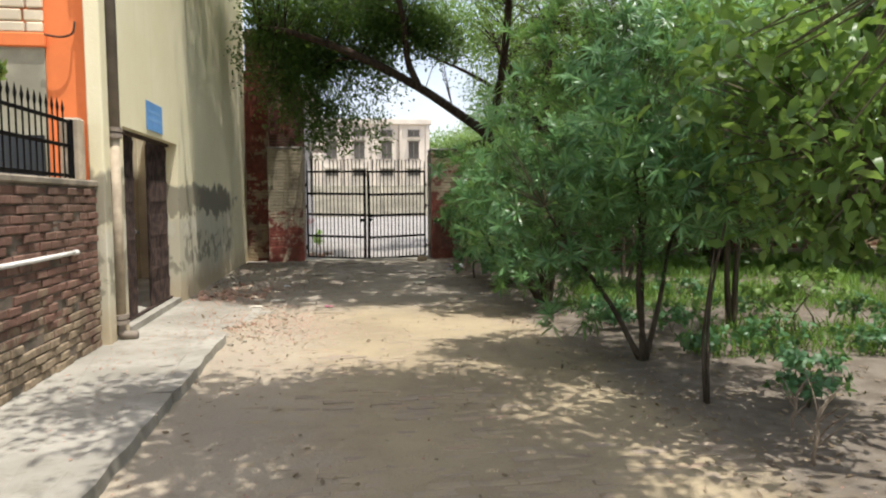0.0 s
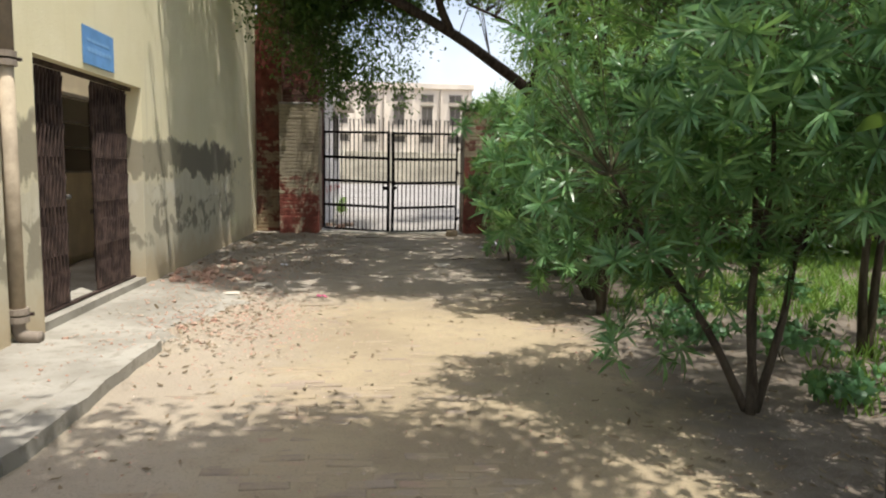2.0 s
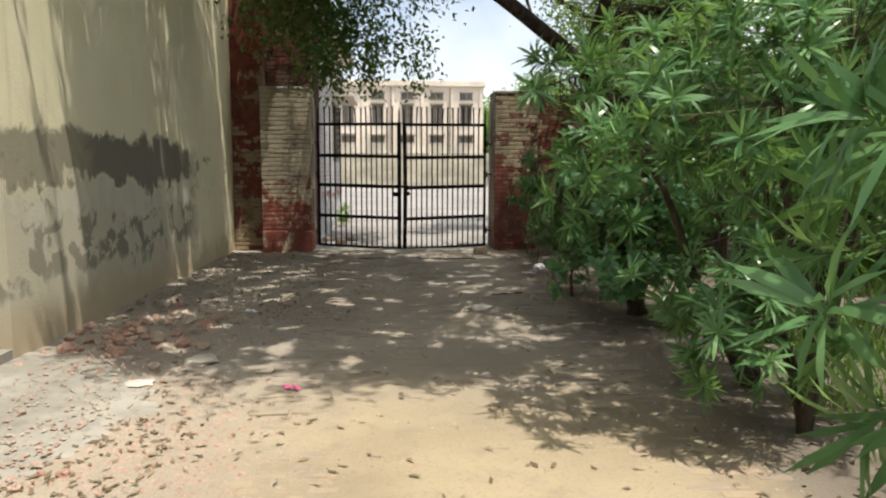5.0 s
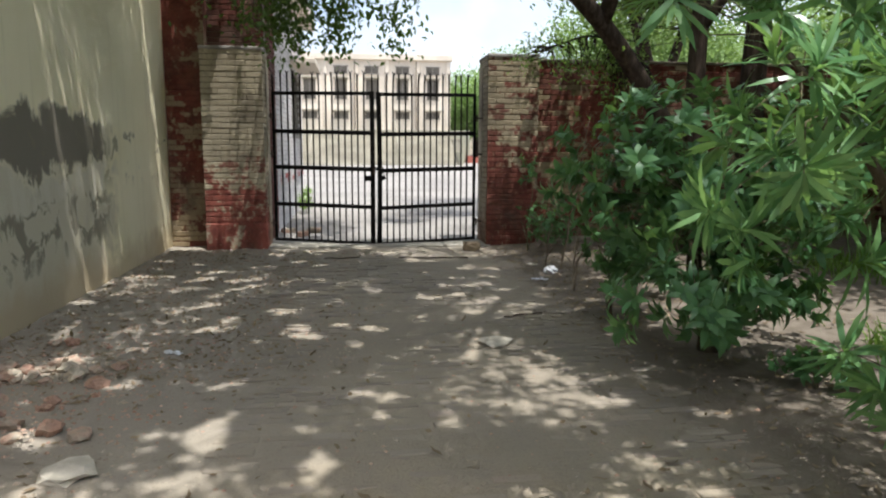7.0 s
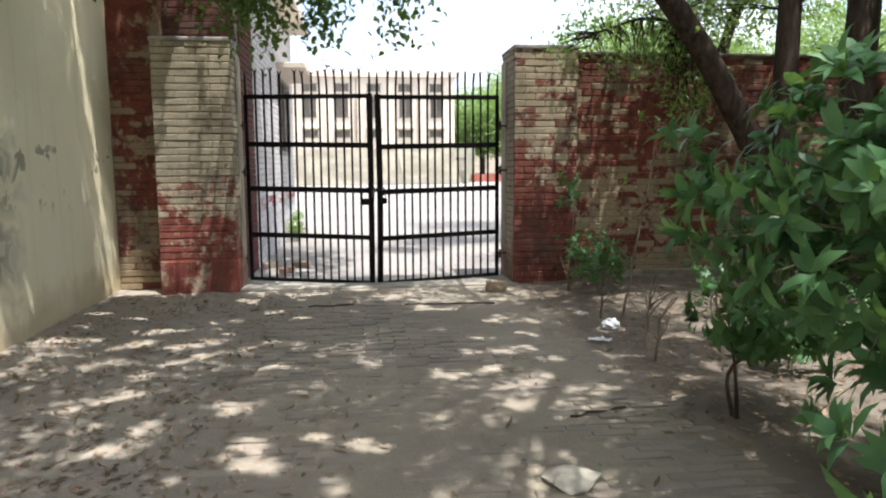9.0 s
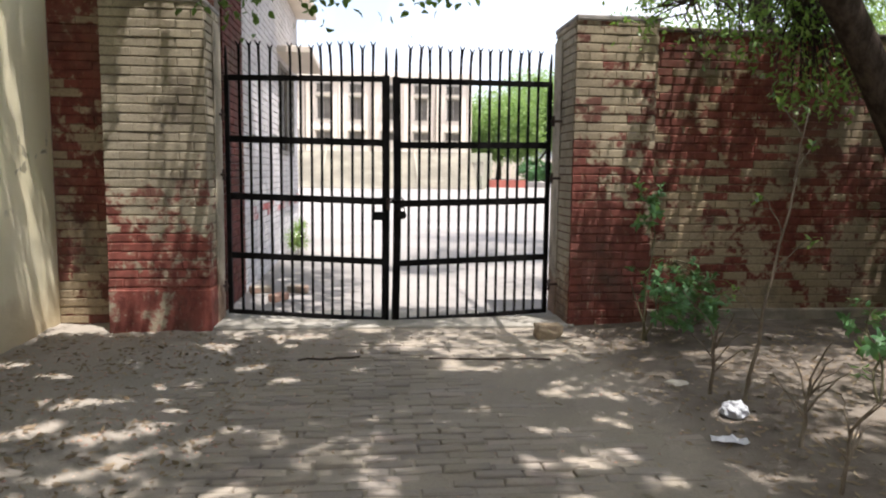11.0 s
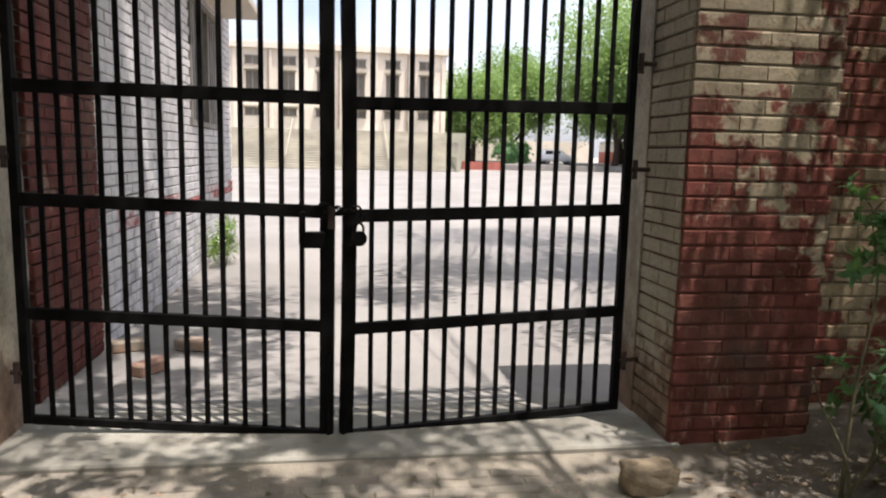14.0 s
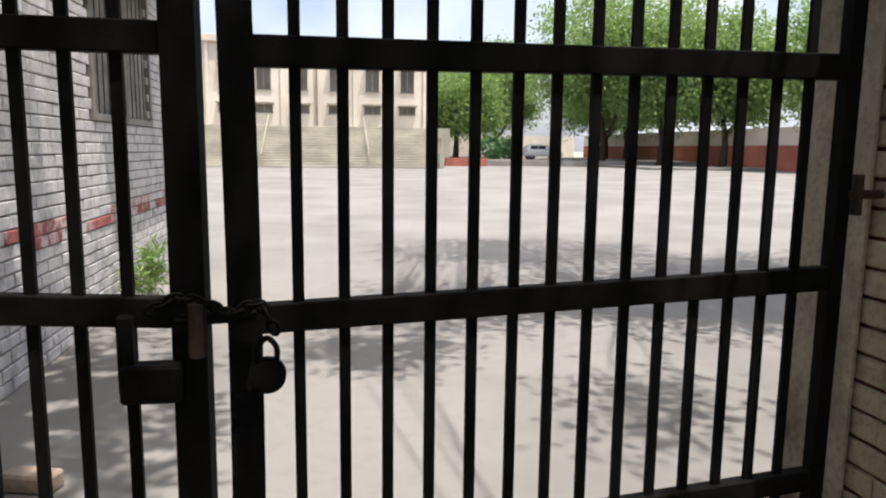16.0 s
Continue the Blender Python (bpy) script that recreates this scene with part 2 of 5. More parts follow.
JOINT_RED = brick_material("red_painted_joints", (0.21, 0.165, 0.105), (0.26, 0.205, 0.13), (0.165, 0.05, 0.036), 1.2, -0.02, 0.45, (0.468, 0.51))
BRICK_INNER = brick_material("cream_plastered_brick", (0.36, 0.31, 0.23), (0.45, 0.40, 0.31), (0.30, 0.20, 0.14), 0.55, 0.3, 0.45, (0.48, 0.6))
BAND_RED = brick_material("faded_red_band_brick", (0.62, 0.56, 0.55), (0.50, 0.30, 0.28), (0.40, 0.13, 0.12), 1.0, 0.1, 0.1, (0.45, 0.55))
MORTAR_DARK = mortar_material("dark_mortar", (0.16, 0.13, 0.10))
MORTAR_PALE = mortar_material("pale_mortar", (0.27, 0.23, 0.175))
MORTAR_GREY = mortar_material("grey_mortar", (0.26, 0.24, 0.22))
IRON = plain("black_painted_iron", (0.008, 0.0074, 0.007), 0.7, 0.0, 0.06, 0.4, 30)
RUST = plain("rusty_dark_brown_iron", (0.075, 0.05, 0.042), 0.7, 0.3, 0.3, 0.5, 30)
STEEL = plain("worn_steel", (0.22, 0.21, 0.2), 0.45, 0.8, 0.5, 0.3, 40)
BLUE = plain("faded_blue_sign_paint", (0.15, 0.34, 0.66), 0.6, vary=0.2)
SIGN_WHITE = plain("faded_white_lettering", (0.22, 0.42, 0.71), 0.7, vary=0.15)
CREAM = plain("cream_enamel", (0.66, 0.59, 0.44), 0.5, vary=0.12)
CREAM_FAR = plain("sunlit_cream_facade", (0.68, 0.605, 0.51), 0.9, vary=0.14, scale=1.2)
PALE_STONE = plain("dusty_tan_stone", (0.50, 0.46, 0.385), 0.9, vary=0.25, scale=25)
STEP_STONE = plain("pale_stone_steps", (0.38, 0.35, 0.28), 0.9, vary=0.2, scale=1.5)
PLINTH = plain("weathered_plinth", (0.34, 0.33, 0.25), 0.9, vary=0.2, scale=1.5)
YARD = plain("bright_concrete_yard", (0.255, 0.237, 0.218), 0.95, vary=0.16, scale=1.6, bump=0.2)
GREY_PIPE = plain("grey_brown_pipe", (0.24, 0.20, 0.16), 0.75, vary=0.25)
LOWER_PIPE = plain("dirty_cream_pipe", (0.40, 0.33, 0.24), 0.75, vary=0.3, scale=14)
PVC = plain("white_pipe", (0.70, 0.68, 0.63), 0.6, vary=0.15)
ORANGE = plain("orange_wall_paint", (0.80, 0.22, 0.07), 0.8, vary=0.14, scale=3)
GREY_PAINT = plain("grey_painted_beam", (0.33, 0.31, 0.23), 0.8)
STONE = plain("cream_cladding_stone", (0.70, 0.60, 0.44), 0.85, vary=0.2, scale=6)
# Window colour greyed for the haze of distance.
FAR_GLASS = plain("dusty_far_window", (0.13, 0.115, 0.095), 0.5, vary=0.3, scale=2)
DARK = plain("dark_interior", (0.03, 0.027, 0.025), 0.9)
PANE = plain("dark_glass_pane", (0.025, 0.028, 0.03), 0.12, 0.0, 0.5, 0.2, 4, 0.0)
FRAME_GREY = plain("grey_window_frame", (0.25, 0.23, 0.2), 0.7)
BARK = bark_material("dark_bark", (0.03, 0.022, 0.017), (0.075, 0.056, 0.043))
BARK_STEM = bark_material("brown_stem", (0.05, 0.04, 0.028), (0.105, 0.085, 0.06))
BARK_PALE = bark_material("pale_bark", (0.13, 0.10, 0.07), (0.28, 0.23, 0.17))
BARK_GREEN = bark_material("young_bark", (0.08, 0.075, 0.045), (0.17, 0.15, 0.09))
LEAF_OLEANDER = leaf_material("narrow_glossy_leaf", (0.065, 0.175, 0.07), (0.23, 0.42, 0.165), 0.3, 0.4)
LEAF_BROAD = leaf_material("broad_dark_leaf", (0.06, 0.155, 0.065), (0.13, 0.28, 0.11), 0.42)
LEAF_LIGHT = leaf_material("broad_yellow_green_leaf", (0.09, 0.18, 0.045), (0.29, 0.43, 0.12), 0.27, 0.42)
LEAF_CANOPY = leaf_material("small_canopy_leaf", (0.045, 0.095, 0.03), (0.10, 0.18, 0.05), 0.45, 0.5)
LEAF_FAR = leaf_material("far_bright_leaf", (0.20, 0.32, 0.11), (0.36, 0.48, 0.20), 0.6, 0.5)
LEAF_DRY = leaf_material("dry_fallen_leaf", (0.13, 0.09, 0.055), (0.29, 0.22, 0.145), 0.8, 0.1)
GRASS = leaf_material("grass_blade", (0.11, 0.23, 0.04), (0.22, 0.37, 0.08), 0.6, 0.45)
CAR_PAINT = plain("white_car_paint", (0.78, 0.78, 0.78), 0.25, 0.0, 0.5, 0.03, 2, 0.0)
TYRE = plain("black_rubber", (0.02, 0.02, 0.02), 0.85)
SCRAP = plain("pink_printed_paper", (0.62, 0.12, 0.24), 0.5, vary=0.35, scale=30)
SCRAP_WHITE = plain("white_paper_scrap", (0.6, 0.6, 0.62), 0.5, vary=0.15, scale=20)
BAG = plain("white_plastic_bag", (0.42, 0.43, 0.45), 0.5, vary=0.15, scale=20)
RUBBLE = brick_material("broken_brick", (0.34, 0.19, 0.14), (0.46, 0.34, 0.26), (0.44, 0.39, 0.31), 0.2, 0.1, 0.1, (0.5, 0.6))


# ---- building helpers ----
def link(name, bm, material, parent=None, label="", smooth=False):
    mesh = bpy.data.meshes.new(name)
    bm.to_mesh(mesh)
    bm.free()
    if smooth:
        mesh.polygons.foreach_set("use_smooth", [True] * len(mesh.polygons))
    mesh.materials.append(material)
    ob = new(name, mesh)
    if parent:
        ob.parent = parent
    if label:
        ob["label"] = label
    return ob


def part(name, bm, material, parent, label="", smooth=False):
    return link(name, bm, material, parent, label, smooth)


def sheet(name, verts, faces, material, parent=None, label="", smooth=False):
    mesh = bpy.data.meshes.new(name)
    mesh.from_pydata(verts, [], faces)
    if smooth:
        mesh.polygons.foreach_set("use_smooth", [True] * len(mesh.polygons))
    mesh.materials.append(material)
    ob = new(name, mesh)
    if parent:
        ob.parent = parent
    if label:
        ob["label"] = label
    return ob


def thing(name, at, label, category, group="", kind=""):
    ob = new(name)
    ob.location = at
    ob.empty_display_size = 0.1
    return tagged(ob, label, category, group, kind)


def slab(bm, x0, x1, y0, y1, z0, z1, bevel=0.0, m=None):
    """A box in a bmesh, its edges rounded off by bevel."""
    made = bmesh.ops.create_cube(bm, size=1)["verts"]
    for v in made:
        v.co = Vector(((x0 + x1) / 2 + v.co.x * (x1 - x0), (y0 + y1) / 2 + v.co.y * (y1 - y0), (z0 + z1) / 2 + v.co.z * (z1 - z0)))
    if bevel:
        edges = list({e for v in made for e in v.link_edges})
        out = bmesh.ops.bevel(bm, geom=edges, offset=bevel, segments=1, affect="EDGES")
        made = list({v for f in out["faces"] for v in f.verts} | {v for v in made if v.is_valid})
    if m is not None:
        bmesh.ops.transform(bm, matrix=m, verts=made)
    return bm


def box(x0, x1, y0, y1, z0, z1, bevel=0.0):
    return slab(bmesh.new(), x0, x1, y0, y1, z0, z1, bevel)


def tube(points, radii, sides=8, bm=None, caps=True):
    """A round limb through points with a radius at each."""
    bm = bm or bmesh.new()
    pts = [Vector(p) for p in points]
    if not isinstance(radii, (list, tuple)):
        radii = [radii] * len(pts)
    rings, ref = [], None
    for i, p in enumerate(pts):
        way = (pts[min(i + 1, len(pts) - 1)] - pts[max(i - 1, 0)]).normalized()
        if ref is None:
            ref = way.orthogonal().normalized()
        ref = (ref - way * ref.dot(way)).normalized()
        side = way.cross(ref)
        rings.append([bm.verts.new(p + (ref * math.cos(a) + side * math.sin(a)) * radii[i]) for a in (2 * math.pi * j / sides for j in range(sides))])
    for a, b in zip(rings, rings[1:]):
        for j in range(sides):
            bm.faces.new((a[j], a[(j + 1) % sides], b[(j + 1) % sides], b[j]))
    if caps:
        bm.faces.new(rings[0][::-1])
        bm.faces.new(rings[-1])
    return bm


def bend(a, b, sag, n=8, seed=0, jitter=0.0):
    """Points from a to b along a slightly crooked bow."""
    rng = random.Random(seed)
    a, b = Vector(a), Vector(b)
    out = []
    for i in range(n + 1):
        u = i / n
        p = a.lerp(b, u) + Vector((0, 0, sag * 4 * u * (1 - u)))
        if 0 < i < n:
            p += Vector([rng.uniform(-jitter, jitter) for _ in range(3)])
        out.append(p)
    return out


def smooth_line(points, n=6):
    """A Catmull-Rom curve through points."""
    p = [Vector(q) for q in points]
    p = [p[0] * 2 - p[1], *p, p[-1] * 2 - p[-2]]
    out = []
    for i in range(1, len(p) - 2):
        for j in range(n):
            u = j / n
            a, b, c, d = p[i - 1], p[i], p[i + 1], p[i + 2]
            out.append(0.5 * (2 * b + (c - a) * u + (2 * a - 5 * b + 4 * c - d) * u * u + (3 * b - a - 3 * c + d) * u ** 3))
    out.append(p[-2])
    return out


def lumps(radius, seed, rough=0.35, flat=0.7):
    """A stone-like lump."""
    bm = bmesh.new()
    bmesh.ops.create_icosphere(bm, subdivisions=2, radius=radius)
    for v in bm.verts:
        n = noise.noise(v.co * (1.6 / radius) + Vector((seed * 3.1, seed, 0)))
        v.co *= 1 + rough * n
        v.co.z *= flat
    return bm


# ---- leaves ----
def leaves(name, base, way, up, length, width, material, parent=None, label="", curl=0.25, kind="narrow"):
    """Many leaves as one mesh: each a folded, drooping blade from base along way. All arrays of n x 3, or n."""
    n = len(base)
    way = way / np.maximum(np.linalg.norm(way, axis=1, keepdims=True), 1e-6)
    side = np.cross(way, up)
    side /= np.maximum(np.linalg.norm(side, axis=1, keepdims=True), 1e-6)
    nor = np.cross(side, way)
    length = np.broadcast_to(np.asarray(length, float), (n,))[:, None]
    width = np.broadcast_to(np.asarray(width, float), (n,))[:, None]
    at = lambda u, s, d: base + way * length * u + side * width * s + nor * length * d
    if kind == "narrow":
        rows = [at(0.0, 0, 0), at(0.3, 0.45, 0.06), at(0.3, -0.45, 0.06), at(0.68, 0.5, -0.02 * curl), at(0.68, -0.5, -0.02 * curl), at(1.0, 0, -curl)]
    else:
        rows = [at(0.0, 0, 0), at(0.35, 0.5, 0.05), at(0.35, -0.5, 0.05), at(0.7, 0.38, 0.0), at(0.7, -0.38, 0.0), at(1.0, 0, -curl)]
    v = np.stack(rows, 1).reshape(-1, 3)
    o = (np.arange(n) * 6)[:, None]
    tri = np.concatenate([o + np.array([[0, 1, 2]]), o + np.array([[3, 5, 4]])])
    quad = o + np.array([[1, 3, 4, 2]])
    mesh = bpy.data.meshes.new(name)
    loops = np.concatenate([tri.ravel(), quad.ravel()]).astype(np.int32)
    starts = np.concatenate([np.arange(len(tri)) * 3, len(tri) * 3 + np.arange(n) * 4]).astype(np.int32)
    mesh.vertices.add(len(v))
    mesh.vertices.foreach_set("co", v.ravel())
    mesh.loops.add(len(loops))
    mesh.loops.foreach_set("vertex_index", loops)
    mesh.polygons.add(len(starts))
    mesh.polygons.foreach_set("loop_start", starts)
    mesh.update(calc_edges=True)
    mesh.validate()
    mesh.materials.append(material)
    ob = new(name, mesh)
    if parent:
        ob.parent = parent
    if label:
        ob["label"] = label
    return ob


def unit(rng, n):
    v = rng.normal(size=(n, 3))
    return v / np.linalg.norm(v, axis=1, keepdims=True)


def whorls(centres, axes, count, rng, length=0.15, width=0.016, spread=(30, 100)):
    """Rosettes of narrow leaves at twig ends: base, way, up, length, width."""
    n = len(centres)
    c = np.repeat(centres, count, 0)
    a = np.repeat(axes, count, 0)
    tilt = np.radians(rng.uniform(spread[0], spread[1], n * count))[:, None]
    r = unit(rng, n * count)
    r -= a * (r * a).sum(1, keepdims=True)
    r /= np.linalg.norm(r, axis=1, keepdims=True)
    way = a * np.cos(tilt) + r * np.sin(tilt)
    base = c - a * rng.uniform(0, 0.06, n * count)[:, None]
    return base, way, a + 0.001, length * rng.uniform(0.65, 1.15, n * count), width * rng.uniform(0.8, 1.2, n * count)


def crown_points(rng, centre, radii, n, hollow=0.35, gap=0.0, seed=0):
    """Points spread through an uneven crown, thicker near its skin, with gaps."""
    out = []
    centre, radii = np.array(centre, float), np.array(radii, float)
    while len(out) < n:
        d = unit(rng, 1)[0]
        r = (hollow + (1 - hollow) * rng.random() ** 0.6)
        bulge = 1 + 0.35 * noise.noise(Vector(d * 2.2) + Vector((seed, 0, 0)))
        p = centre + d * radii * r * bulge
        if p[2] < 0.12 or noise.noise(Vector(p * 1.6) + Vector((0, seed, 0))) < gap:
            continue
        out.append((p, d))
    return np.array([o[0] for o in out]), np.array([o[1] for o in out])


def twigs(bm, starts, ends, radius, rng, sides=3):
    for a, b in zip(starts, ends):
        mid = (a + b) / 2 + rng.normal(size=3) * 0.04
        tube([a, mid, b], [radius, radius * 0.7, radius * 0.4], sides, bm, caps=False)


def shrub(name, at, label, category, stems, crown_list, seed, leaf="narrow", material=None, count=22, length=0.15, width=0.016, bark=None, group="", stem_r=0.035, extra_axis=0.35):
    """A bush: stems that fork from its foot, twigs, and leaves at their ends. Places are absolute."""
    rng = np.random.default_rng(seed)
    root = thing(name, at, label, category, group)
    inv = -Vector(at)
    material, bark = material or LEAF_OLEANDER, bark or BARK_STEM
    heads = []
    for i, top in enumerate(stems):
        foot = Vector(at) + Vector((rng.uniform(-0.035, 0.035), rng.uniform(-0.035, 0.035), -0.03))
        line = smooth_line([foot, foot.lerp(Vector(top), 0.35) + Vector((rng.uniform(-0.08, 0.08), rng.uniform(-0.08, 0.08), 0.05)), foot.lerp(Vector(top), 0.7) + Vector((rng.uniform(-0.1, 0.1), rng.uniform(-0.1, 0.1), 0.05)), top], 4)
        r = [stem_r * (1.15 - 0.85 * j / (len(line) - 1)) for j in range(len(line))]
        part("stem", tube([p + inv for p in line], r, 8), bark, root, smooth=True)
        heads += [np.array(p) for p in line[len(line) // 3:]]
    heads = np.array(heads)
    pts, dirs = [], []
    for centre, radii, n, gap in crown_list:
        p, d = crown_points(rng, centre, radii, n, 0.3, gap, seed)
        pts.append(p)
        dirs.append(d)
    pts, dirs = np.concatenate(pts), np.concatenate(dirs)
    near = heads[np.argmin(((pts[:, None] - heads[None]) ** 2).sum(2), 1)]
    bm = bmesh.new()
    some = np.arange(len(pts)) % 3 > 0
    twigs(bm, near[some] + np.array(inv), pts[some] + np.array(inv), 0.0042, rng)
    tagged(part("branching", bm, BARK_GREEN, root), kind="stuff")
    axes = dirs + np.array((0, 0, extra_axis)) + rng.normal(size=dirs.shape) * 0.25
    axes /= np.linalg.norm(axes, axis=1, keepdims=True)
    b, w, u, l, wd = whorls(pts + np.array(inv), axes, count, rng, length, width)
    leaves("foliage", b, w, u, l, wd, material, root, kind=leaf, curl=0.12 if leaf == "narrow" else 0.2)
    return root


# ---- ground ----
def ground_height(x, y):
    """Level paving with the soil a little uneven around it."""
    h = 0.012 * noise.noise(Vector((x * 1.3, y * 1.3, 0))) + 0.006 * noise.noise(Vector((x * 5, y * 5, 3)))
    if x > 2.2:
        h += 0.05 * min(1, (x - 2.2) / 1.0) * (0.5 + noise.noise(Vector((x * 0.8, y * 0.8, 7))))
    if x < -0.5 and y > 10.6:
        h += min(1, (-0.5 - x) * 2) * min(1, y - 10.6) * (0.016 * noise.noise(Vector((x * 4.5, y * 4.5, 5))) + 0.012 * noise.noise(Vector((x * 11, y * 11, 6))))
    if -0.75 < x < 2.3:
        h = h * 0.9 - 0.0045
    return h - 0.002


def make_ground():
    xs = sorted({round(-2.6 + 0.06 * i, 3) for i in range(0, 110)} | {-400, -150, -60, -25, -10, -5, 4.5, 5.5, 7, 9, 12, 18, 30, 60, 150, 400})
    ys = sorted({round(-1.0 + 0.06 * i, 3) for i in range(0, 316)} | {-200, -60, -20, -6, -3, 19, 22, 26, 32, 45, 60, 80, 110, 160, 300, 600})
    verts = []
    for y in ys:
        for x in xs:
            verts.append((x, y, ground_height(x, y) if -2.7 < x < 12 and -2 < y < 17.6 else -0.03 if y > 17.6 else 0.0))
    n = len(xs)
    faces = [(j * n + i, j * n + i + 1, (j + 1) * n + i + 1, (j + 1) * n + i) for j in range(len(ys) - 1) for i in range(n - 1)]
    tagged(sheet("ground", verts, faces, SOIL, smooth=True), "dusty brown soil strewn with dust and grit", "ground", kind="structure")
    yard = bmesh.new()
    slab(yard, -60, 36, 17.9, 120, -0.3, 0.0)
    tagged(link("yard_pavement", yard, YARD), "wide sunlit pale concrete yard beyond the gate", "yard", kind="structure")
    sill = box(-0.95, 2.26, 17.24, 17.9, -0.2, 0.02, 0.01)
    tagged(link("gate_threshold", sill, SLAB), "pale concrete threshold under the gate", "threshold", kind="structure")


make_ground()


def apron():
    """The concrete apron along the wall, its kerb broken at the edge."""
    root = thing("concrete_apron", (-1.8, 5, 0), "worn pale concrete apron with a broken edge before the doorway", "pavement", kind="structure")
    rng = random.Random(4)

    def plate(outline, z0, z1, name):
        bm = bmesh.new()
        lo = [bm.verts.new((x + 1.8, y - 5, z0)) for x, y in outline]
        hi = [bm.verts.new((x + 1.8 - 0.01 * rng.random(), y - 5, z1 + rng.uniform(-0.006, 0.006))) for x, y in outline]
        for i in range(len(outline)):
            j = (i + 1) % len(outline)
            bm.faces.new((lo[i], lo[j], hi[j], hi[i]))
        top = bm.faces.new(hi)
        bm.normal_update()
        bmesh.ops.triangulate(bm, faces=[top])
        part(name, bm, SLAB, root)

    edge = [(-1.2 - 0.03 * rng.random() + 0.02 * noise.noise(Vector((0, y * 6, 0))), y) for y in np.arange(-4, 7.5, 0.17)]
    plate([(x - 0.19, y) for x, y in edge] + [(-2.4, 7.45), (-2.4, -4)], -0.1, 0.075, "slab")
    for a, b in ((0, 14), (14, 27), (27, 41), (41, 54), (54, len(edge) - 1)):
        run = edge[a:b + 1]
        plate([(x, y + (0.004 if i == 0 else -0.004 if i == len(run) - 1 else 0)) for i, (x, y) in enumerate(run)] + [(x - 0.185, y) for x, y in run[::-1]], -0.1, 0.08 + rng.uniform(-0.008, 0.008), "kerb_stone")
    front = [(-1.22, 7.46), (-1.2, 7.75), (-1.36, 8.0), (-1.22, 8.3), (-1.0, 8.6), (-0.95, 9.0), (-0.82, 9.3), (-0.98, 9.7), (-1.3, 10.0), (-1.55, 10.4), (-1.9, 10.65), (-2.4, 10.8), (-2.4, 7.455)]
    fine = []
    for i, p in enumerate(front[:-2]):
        q = front[i + 1]
        for j in range(5):
            fine.append((p[0] + (q[0] - p[0]) * j / 5 + rng.uniform(-0.03, 0.03), p[1] + (q[1] - p[1]) * j / 5 + rng.uniform(-0.02, 0.02)))
    bm = bmesh.new()
    ring = fine + front[-2:]
    outer = [bm.verts.new((x + 1.8, y - 5, -0.016)) for x, y in ring]
    inner = []
    for i, (x, y) in enumerate(ring):
        pull = 0.0 if i >= len(ring) - 2 else 0.2 + 0.12 * noise.noise(Vector((x * 3, y * 3, 0)))
        to = Vector((-2.2 - x, 9.0 - y, 0)).normalized() * pull
        inner.append(bm.verts.new((x + to.x + 1.8, y + to.y - 5, 0.014 + rng.uniform(-0.003, 0.003))))
    for i in range(len(ring)):
        j = (i + 1) % len(ring)
        bm.faces.new((outer[i], outer[j], inner[j], inner[i]))
    top = bm.faces.new(inner)
    bm.normal_update()
    bmesh.ops.triangulate(bm, faces=[top])
    part("landing", bm, SLAB, root)


apron()


# ---- the cream building ----
W = -2.31


def cream_building():
    root = thing("cream_building", (W, 12, 0), "tall cream-plastered building with dark damp stains", "building", kind="structure")
    o = Vector((-W, -12, 0))

    def put(name, bm, mat=PLASTER, label=""):
        bmesh.ops.translate(bm, vec=o, verts=bm.verts)
        return part(name, bm, mat, root, label)

    bm = bmesh.new()
    slab(bm, W - 0.3, W, 10.4, 17.75, -0.1, 7.0)
    slab(bm, W - 0.3, W, 7.26, 10.4, 2.27, 7.0)
    slab(bm, W - 0.3, W, 7.26, 7.92, -0.1, 2.27)
    put("wall", bm)
    put("post", box(-2.375, -2.235, 7.06, 7.255, -0.1, 7.0, 0.012), PLASTER, "cream plastered corner post")
    bm = bmesh.new()
    slab(bm, -4.2, -3.62, 7.5, 13.4, 0, 3.0)
    slab(bm, -4.2, W - 0.3, 13.2, 13.4, 0, 3.0)
    slab(bm, -3.62, W - 0.3, 7.8, 8.0, 0, 3.0)
    put("inner_wall", bm, CREAM)
    put("inner_floor", box(-3.62, W - 0.004, 7.3, 13.2, -0.1, 0.09), SLAB)
    put("roof", box(-8, -4.3, 7.5, 17.75, 7.0, 7.2), SLAB)
    put("back_wall", box(-8, -7.8, 6.93, 17.75, 0, 7.0), PLASTER)


cream_building()


